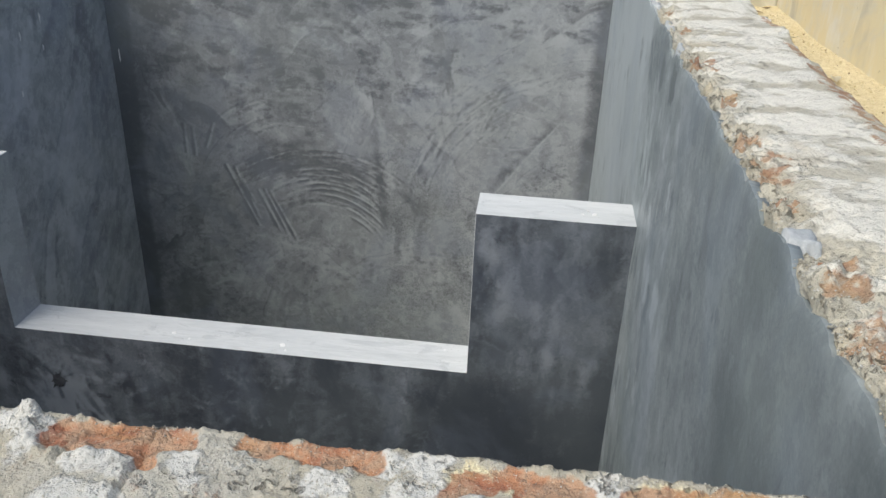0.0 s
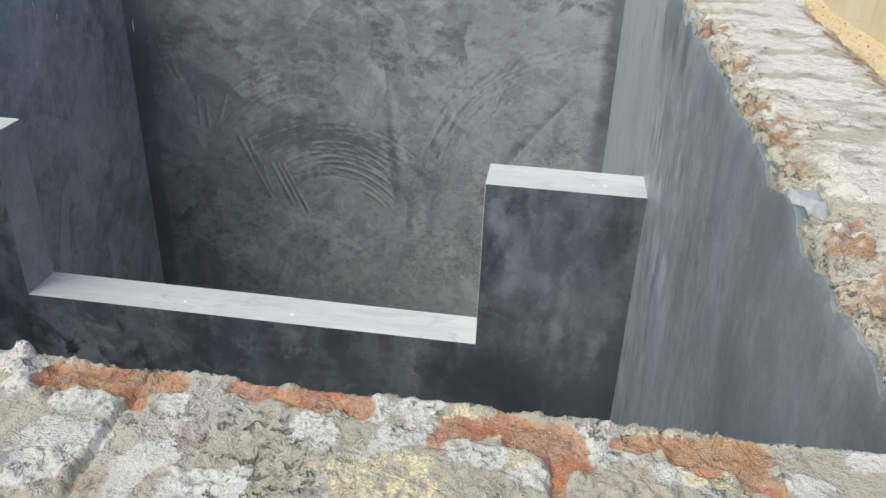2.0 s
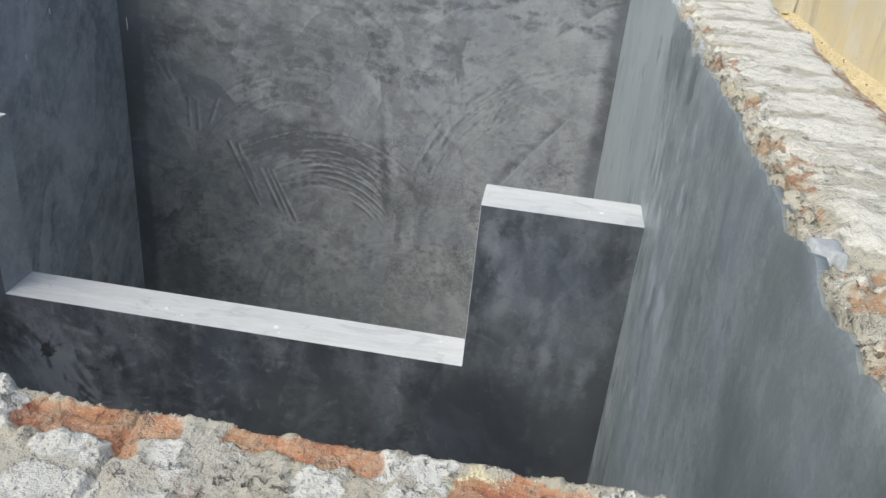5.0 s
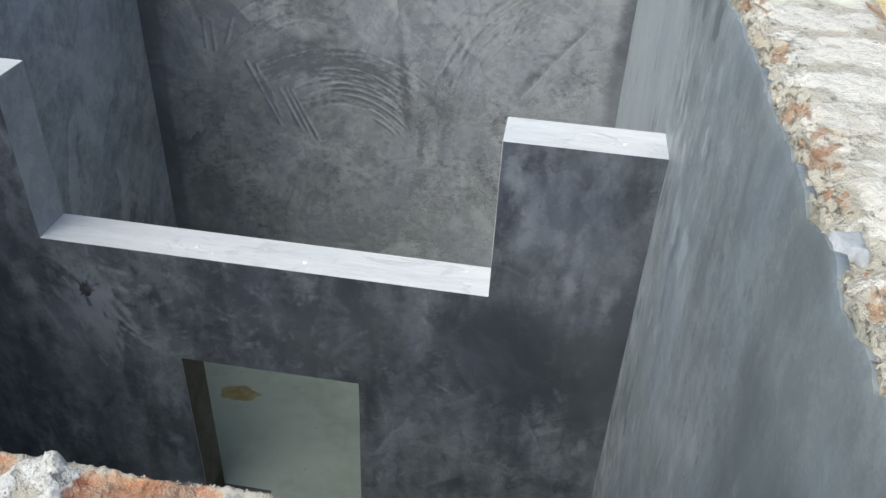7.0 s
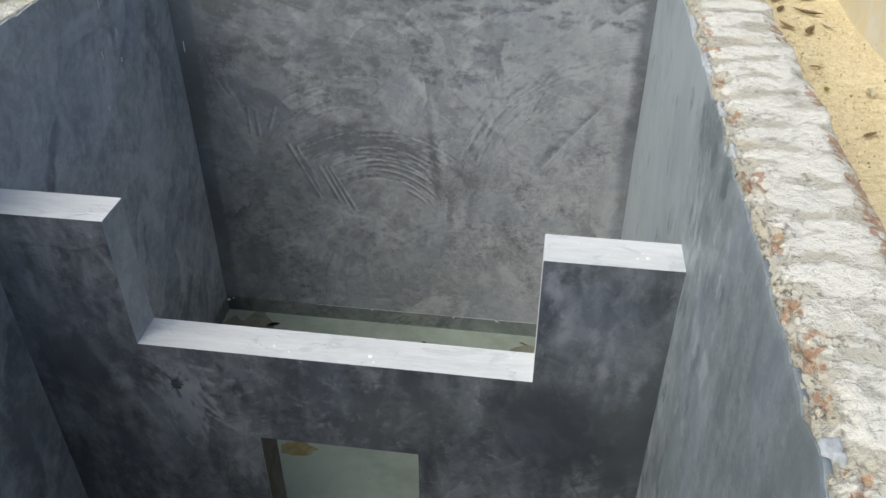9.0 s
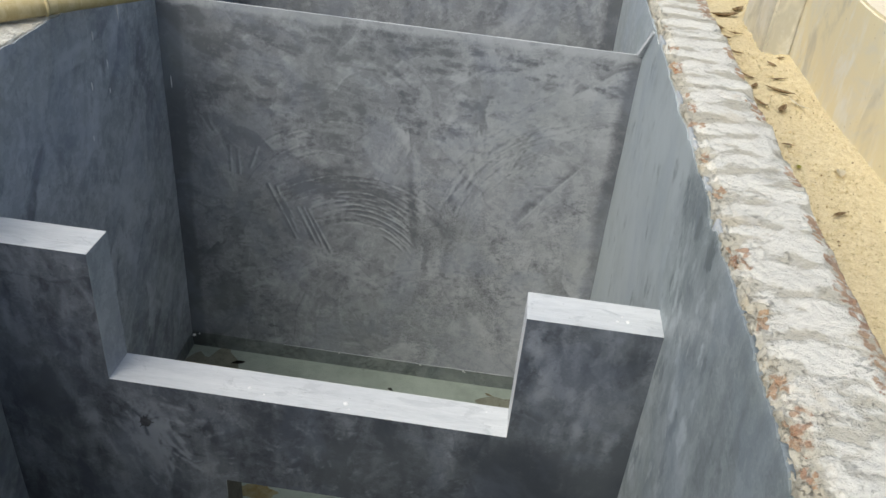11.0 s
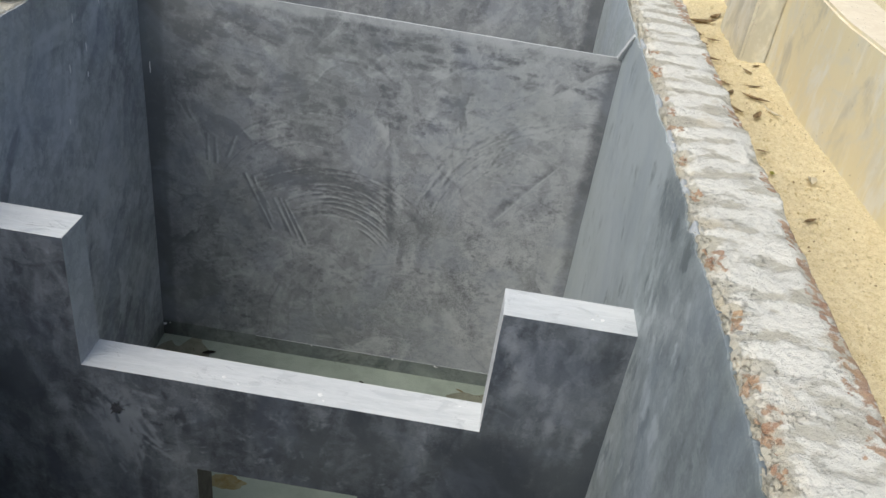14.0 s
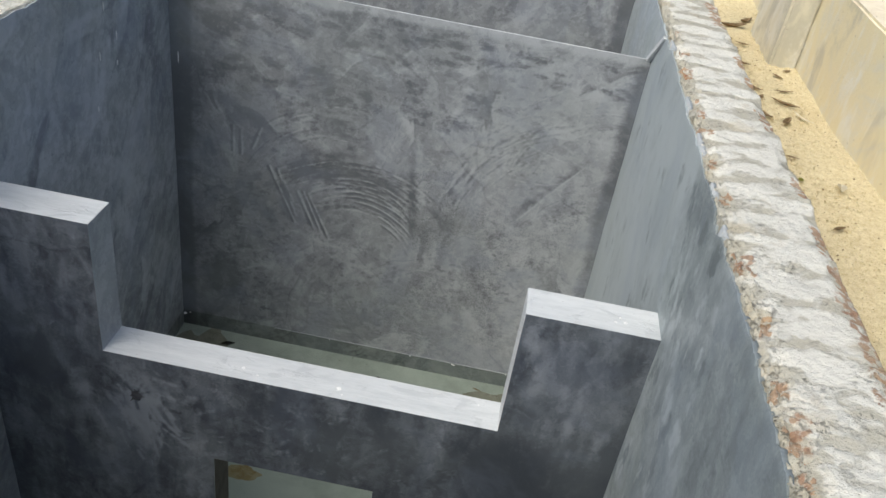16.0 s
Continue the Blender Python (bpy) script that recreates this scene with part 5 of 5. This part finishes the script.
def east_rim(r):
    y = r.uniform(-1.44, 1.5)
    while fbm(y * 5, 2.0, 9.0, 2) < r.uniform(-0.5, 0.4):
        y = r.uniform(-1.44, 1.5)
    if r.random() < 0.2:
        y = -1.44 + abs(r.gauss(0, 0.35))
    x = 0.003 + abs(r.gauss(0, 0.018))
    return x, y, east_height(max(x, 0.013), y) - 0.001


def near_top(r):
    x, y = r.uniform(-0.75, 0.0), SOUTH - 0.006 - abs(r.gauss(0, 0.06))
    while fbm(x * 11, y * 11, 51.0, 2) < r.uniform(-0.1, 0.4) or y < -1.61 or near_leavings(x, y)[0] > 0.2:
        x, y = r.uniform(-0.75, 0.0), SOUTH - 0.006 - abs(r.gauss(0, 0.06))
    return x, y, near_height(x, y)


def near_rim(r):
    x, y = r.uniform(-0.75, 0.0), SOUTH - 0.0055 - abs(r.gauss(0, 0.005))
    return x, y, near_height(x, y) - 0.0006


def near_any(r):
    x, y = r.uniform(-0.75, 0.0), r.uniform(-1.60, SOUTH - 0.010)
    while near_leavings(x, y)[0] > 0.2:
        x, y = r.uniform(-0.75, 0.0), r.uniform(-1.60, SOUTH - 0.010)
    return x, y, near_height(x, y)


def sand_spot(r):
    return r.uniform(OUT_E + 0.02, 0.79), r.uniform(-0.6, 3.2), GROUND + 0.002 + r.uniform(-0.004, 0.006)


crumbs("mortar_crumbs", 3000, east_rim, (0.0005, 0.0026), mortar_near, wall_east, 3)
crumbs("mortar_crumbs", 3600, near_top, (0.0004, 0.0013), mortar_near, wall_south, 4)
crumbs("mortar_crumbs", 2200, near_rim, (0.0003, 0.0014), mortar_near, wall_south, 7)
crumbs("mortar_crumbs", 1800, near_any, (0.0004, 0.0016), mortar_near, wall_south, 6)
tagged(crumbs("sand_clods", 3600, sand_spot, (0.002, 0.008), sand_mat, None, 8), "small clods of pale yellow sand", "sand", kind="stuff")
tagged(crumbs("leaf_litter", 500, sand_spot, (0.002, 0.006), leaf_brown, None, 9), "tiny brown scraps of dry leaves on sand", "litter", kind="stuff")

def dark_splat():
    """A dark trowelled-over plug with short spikes, just proud of the baffle."""
    r = random.Random(11)
    bm = bmesh.new()
    mid = bm.verts.new((-1.626, -0.0045, -0.175))
    ring = []
    for i in range(44):
        a = 2 * math.pi * i / 44
        q = 0.019 + 0.006 * fbm(math.cos(a) * 2, math.sin(a) * 2, 3.0, 2)
        if i % 4 == 0 and r.random() < 0.75:
            q += r.uniform(0.004, 0.020)
        ring.append(bm.verts.new((-1.626 + q * math.cos(a), -0.0032, -0.175 + 1.15 * q * math.sin(a))))
    for i in range(44):
        bm.faces.new((mid, ring[i], ring[(i + 1) % 44]))
    return part("dark_patch", bm, plug_mat, baffle, "dark round plug with trowel nicks about it")


dark_splat()

# Pale bead added for the light that the rounded top edge catches.
bm = bmesh.new()
for i in range(110):
    a, b = -1.95 + 1.94 * i / 110, -1.95 + 1.94 * (i + 1) / 110
    d = 0.0012 + 0.002 * abs(fbm(a * 9, 6.0, 3.0, 3))
    z = 0.784 - 0.011 * a
    box(bm, (a, 1.5495, z), (b, 1.556, z + d * 0.8))
part("pale_edge", bm, cement_top, partition, "pale strip for the light caught along the rounded top edge")

bm = bmesh.new()
for i in range(40):
    k, n = i / 40, (i + 1) / 40
    y0, y1, z0, z1 = 1.575 - 0.19 * k, 1.575 - 0.19 * n, 0.775 + 0.165 * k, 0.775 + 0.165 * n
    d = (0.003 + 0.003 * abs(fbm(k * 9, 4.0, 3.0, 3))) * (1 - 0.5 * k)
    box(bm, (-0.024 + 0.018 * k, y1 - 0.014 - d, z0), (0.004, y0 + 0.006 + d, z1 + 0.001))
part("pale_edge", bm, cement_top, wall_east, "whitish strip along the coat's slanting edge")

bm = bmesh.new()
for i in range(90):
    a, b = -1.62 + 1.60 * i / 90, -1.62 + 1.60 * (i + 1) / 90
    d = 0.0008 + 0.0012 * abs(fbm(a * 9, 2.0, 3.0, 3))
    box(bm, (a, 1.5465 - d * 1.2, WATER), (b, 1.5485, WATER + 0.6 * d))
part("scum_line", bm, smear_mat, water, "thin whitish scum line along the wall")

for i, (x, y, r) in enumerate([(-2.128, 1.520, 0.010), (-2.105, 1.535, 0.005), (-1.30, 1.538, 0.004), (-0.84, 1.537, 0.005), (-0.60, 1.536, 0.006), (-0.59, 1.53, 0.004), (-0.30, 1.539, 0.004)]):
    bm = bmesh.new()
    bmesh.ops.create_icosphere(bm, subdivisions=2, radius=1)
    for v in bm.verts:
        v.co = Vector((x, y, WATER + 0.001)) + Vector((v.co.x * r, v.co.y * r * 0.8, v.co.z * r * 0.5)) * (1 + 0.4 * fbm(v.co.x + i, v.co.y, v.co.z, 2))
    part("scum_fleck", bm, splash_mat, water, "floating whitish crumb", True)
stain("silt_deposit", -2.0, 1.28, FLOOR, 0.17, 0.25, silt_mat, "grey-brown silt settled in the corner", 5.0)
stain("silt_deposit", -0.30, 1.40, FLOOR, 0.20, 0.085, silt_mat, "grey-brown silt settled in the corner", 7.0)
stain("rust_deposit", -1.47, 0.60, FLOOR, 0.085, 0.045, rust_mat, "orange-brown rusty deposit", 2.0)


# ---- bamboo pole on the west wall ----
def bamboo_pole(a, b, r):
    a, b = Vector(a), Vector(b)
    axis = b - a
    q = axis.to_track_quat("Z", "Y").to_matrix()
    length = axis.length
    pole = tagged(new("bamboo_pole"), "pale yellow bamboo pole lying across the bare wall top", "pole")
    pole.location = a

    def tube(stops):
        bm = bmesh.new()
        rings = [[bm.verts.new(q @ Vector((r * f * math.cos(k * math.pi / 8), r * f * math.sin(k * math.pi / 8), d))) for k in range(16)] for d, f in stops]
        for p, n in zip(rings, rings[1:]):
            for k in range(16):
                bm.faces.new((p[k], p[(k + 1) % 16], n[(k + 1) % 16], n[k]))
        bm.faces.new(rings[0][::-1])
        bm.faces.new(rings[-1])
        return bm

    marks = [0.15 + 0.30 * i for i in range(int((length - 0.05) / 0.30))]
    stops = [(0.0, 1.0)]
    for d in marks:
        stops += [(d - 0.10, 0.97), (d, 1.0), (d + 0.10, 0.97)]
    part("culm", tube(stops + [(length, 1.0)]), bamboo_mat, pole, "", True)
    for d in marks:
        part("node_ring", tube([(d - 0.007, 0.99), (d - 0.003, 1.10), (d + 0.002, 1.12), (d + 0.007, 1.0)]), bamboo_mat, pole, "raised ring of the bamboo", True)
    return pole


bamboo_pole((-3.02, -0.31, TOP_WEST + 0.040), (-1.93, 1.05, TOP_WEST + 0.040), 0.036)


# ---- dried lime splashes on the plaster ----
def splash(y, z, length, wide, x, parent):
    bm = bmesh.new()
    r = bmesh.ops.create_uvsphere(bm, u_segments=8, v_segments=6, radius=1)
    for v in r["verts"]:
        v.co = Vector((x + v.co.x * 0.0025, y + wide * v.co.y * (1 + 0.3 * v.co.z), z + length * v.co.z))
    return part("lime_splash", bm, splash_mat, parent, "dried whitish lime drip", True)


for y, z, ln, wd in [(0.98, 0.80, 0.02, 0.003), (1.20, 0.83, 0.045, 0.004), (0.92, 0.62, 0.018, 0.004), (0.87, 0.42, 0.012, 0.005), (1.06, 0.66, 0.02, 0.003), (1.05, 0.55, 0.012, 0.003), (1.47, 0.84, 0.04, 0.004), (1.44, 0.88, 0.02, 0.003)]:
    splash(y, z, ln, wd, WEST + 0.001, wall_west)


def splash_flat(name, x, y, z, r, parent, seed):
    bm = bmesh.new()
    q = bmesh.ops.create_icosphere(bm, subdivisions=2, radius=1)
    for v in q["verts"]:
        v.co = Vector((x, y, z)) + Vector((v.co.x * r, v.co.y * r, v.co.z * 0.002)) * (1 + 0.35 * fbm(v.co.x, v.co.y, seed, 2))
    return part(name, bm, splash_mat, parent, "dried white lime spot", True)


for i, (x, y, r) in enumerate([(-0.936, 0.045, 0.009), (-1.265, 0.052, 0.007), (-1.21, 0.03, 0.004), (-0.47, 0.10, 0.004), (-0.92, 0.02, 0.004)]):
    splash_flat("lime_splash", x, y, 0.0005, r, baffle, i * 3.0)
for i, (x, y, r) in enumerate([(-0.10, 0.05, 0.006), (-0.13, 0.045, 0.004), (-0.115, 0.07, 0.004)]):
    splash_flat("lime_splash", x, y, 0.4875, r, baffle, i * 3.0 + 20)

bm = bmesh.new()
r = bmesh.ops.create_uvsphere(bm, u_segments=8, v_segments=6, radius=1)
for v in r["verts"]:
    v.co = Vector((-2.112 + v.co.x * 0.0025, 1.543 + v.co.y * 0.003, 0.405 + v.co.z * 0.03))
part("lime_splash", bm, splash_mat, partition, "dried whitish lime drip", True)

# ---- the top courses, brick by brick ----
SIDE = brick_meshes((0.235, 0.113, 0.072))
TURNED = brick_meshes((0.113, 0.235, 0.072))
lay(SIDE, wall_east, [((COAT + OUT_E) / 2, -1.64 + 0.13 * i, TOP - 0.046) for i in range(34)], rng)
lay(TURNED, wall_south, [(-0.13 - 0.13 * i, (SOUTH - LIP) - 0.119, TOP_SOUTH - 0.043) for i in range(16)], rng)
lay(SIDE, wall_west, [((WEST - COAT + OUT_W) / 2, -1.64 + 0.13 * i, TOP_WEST - 0.048) for i in range(34)], rng)
lay(TURNED, wall_north, [(-0.13 - 0.13 * i, (NORTH + COAT + OUT_N) / 2, TOP - 0.037) for i in range(16)], rng)
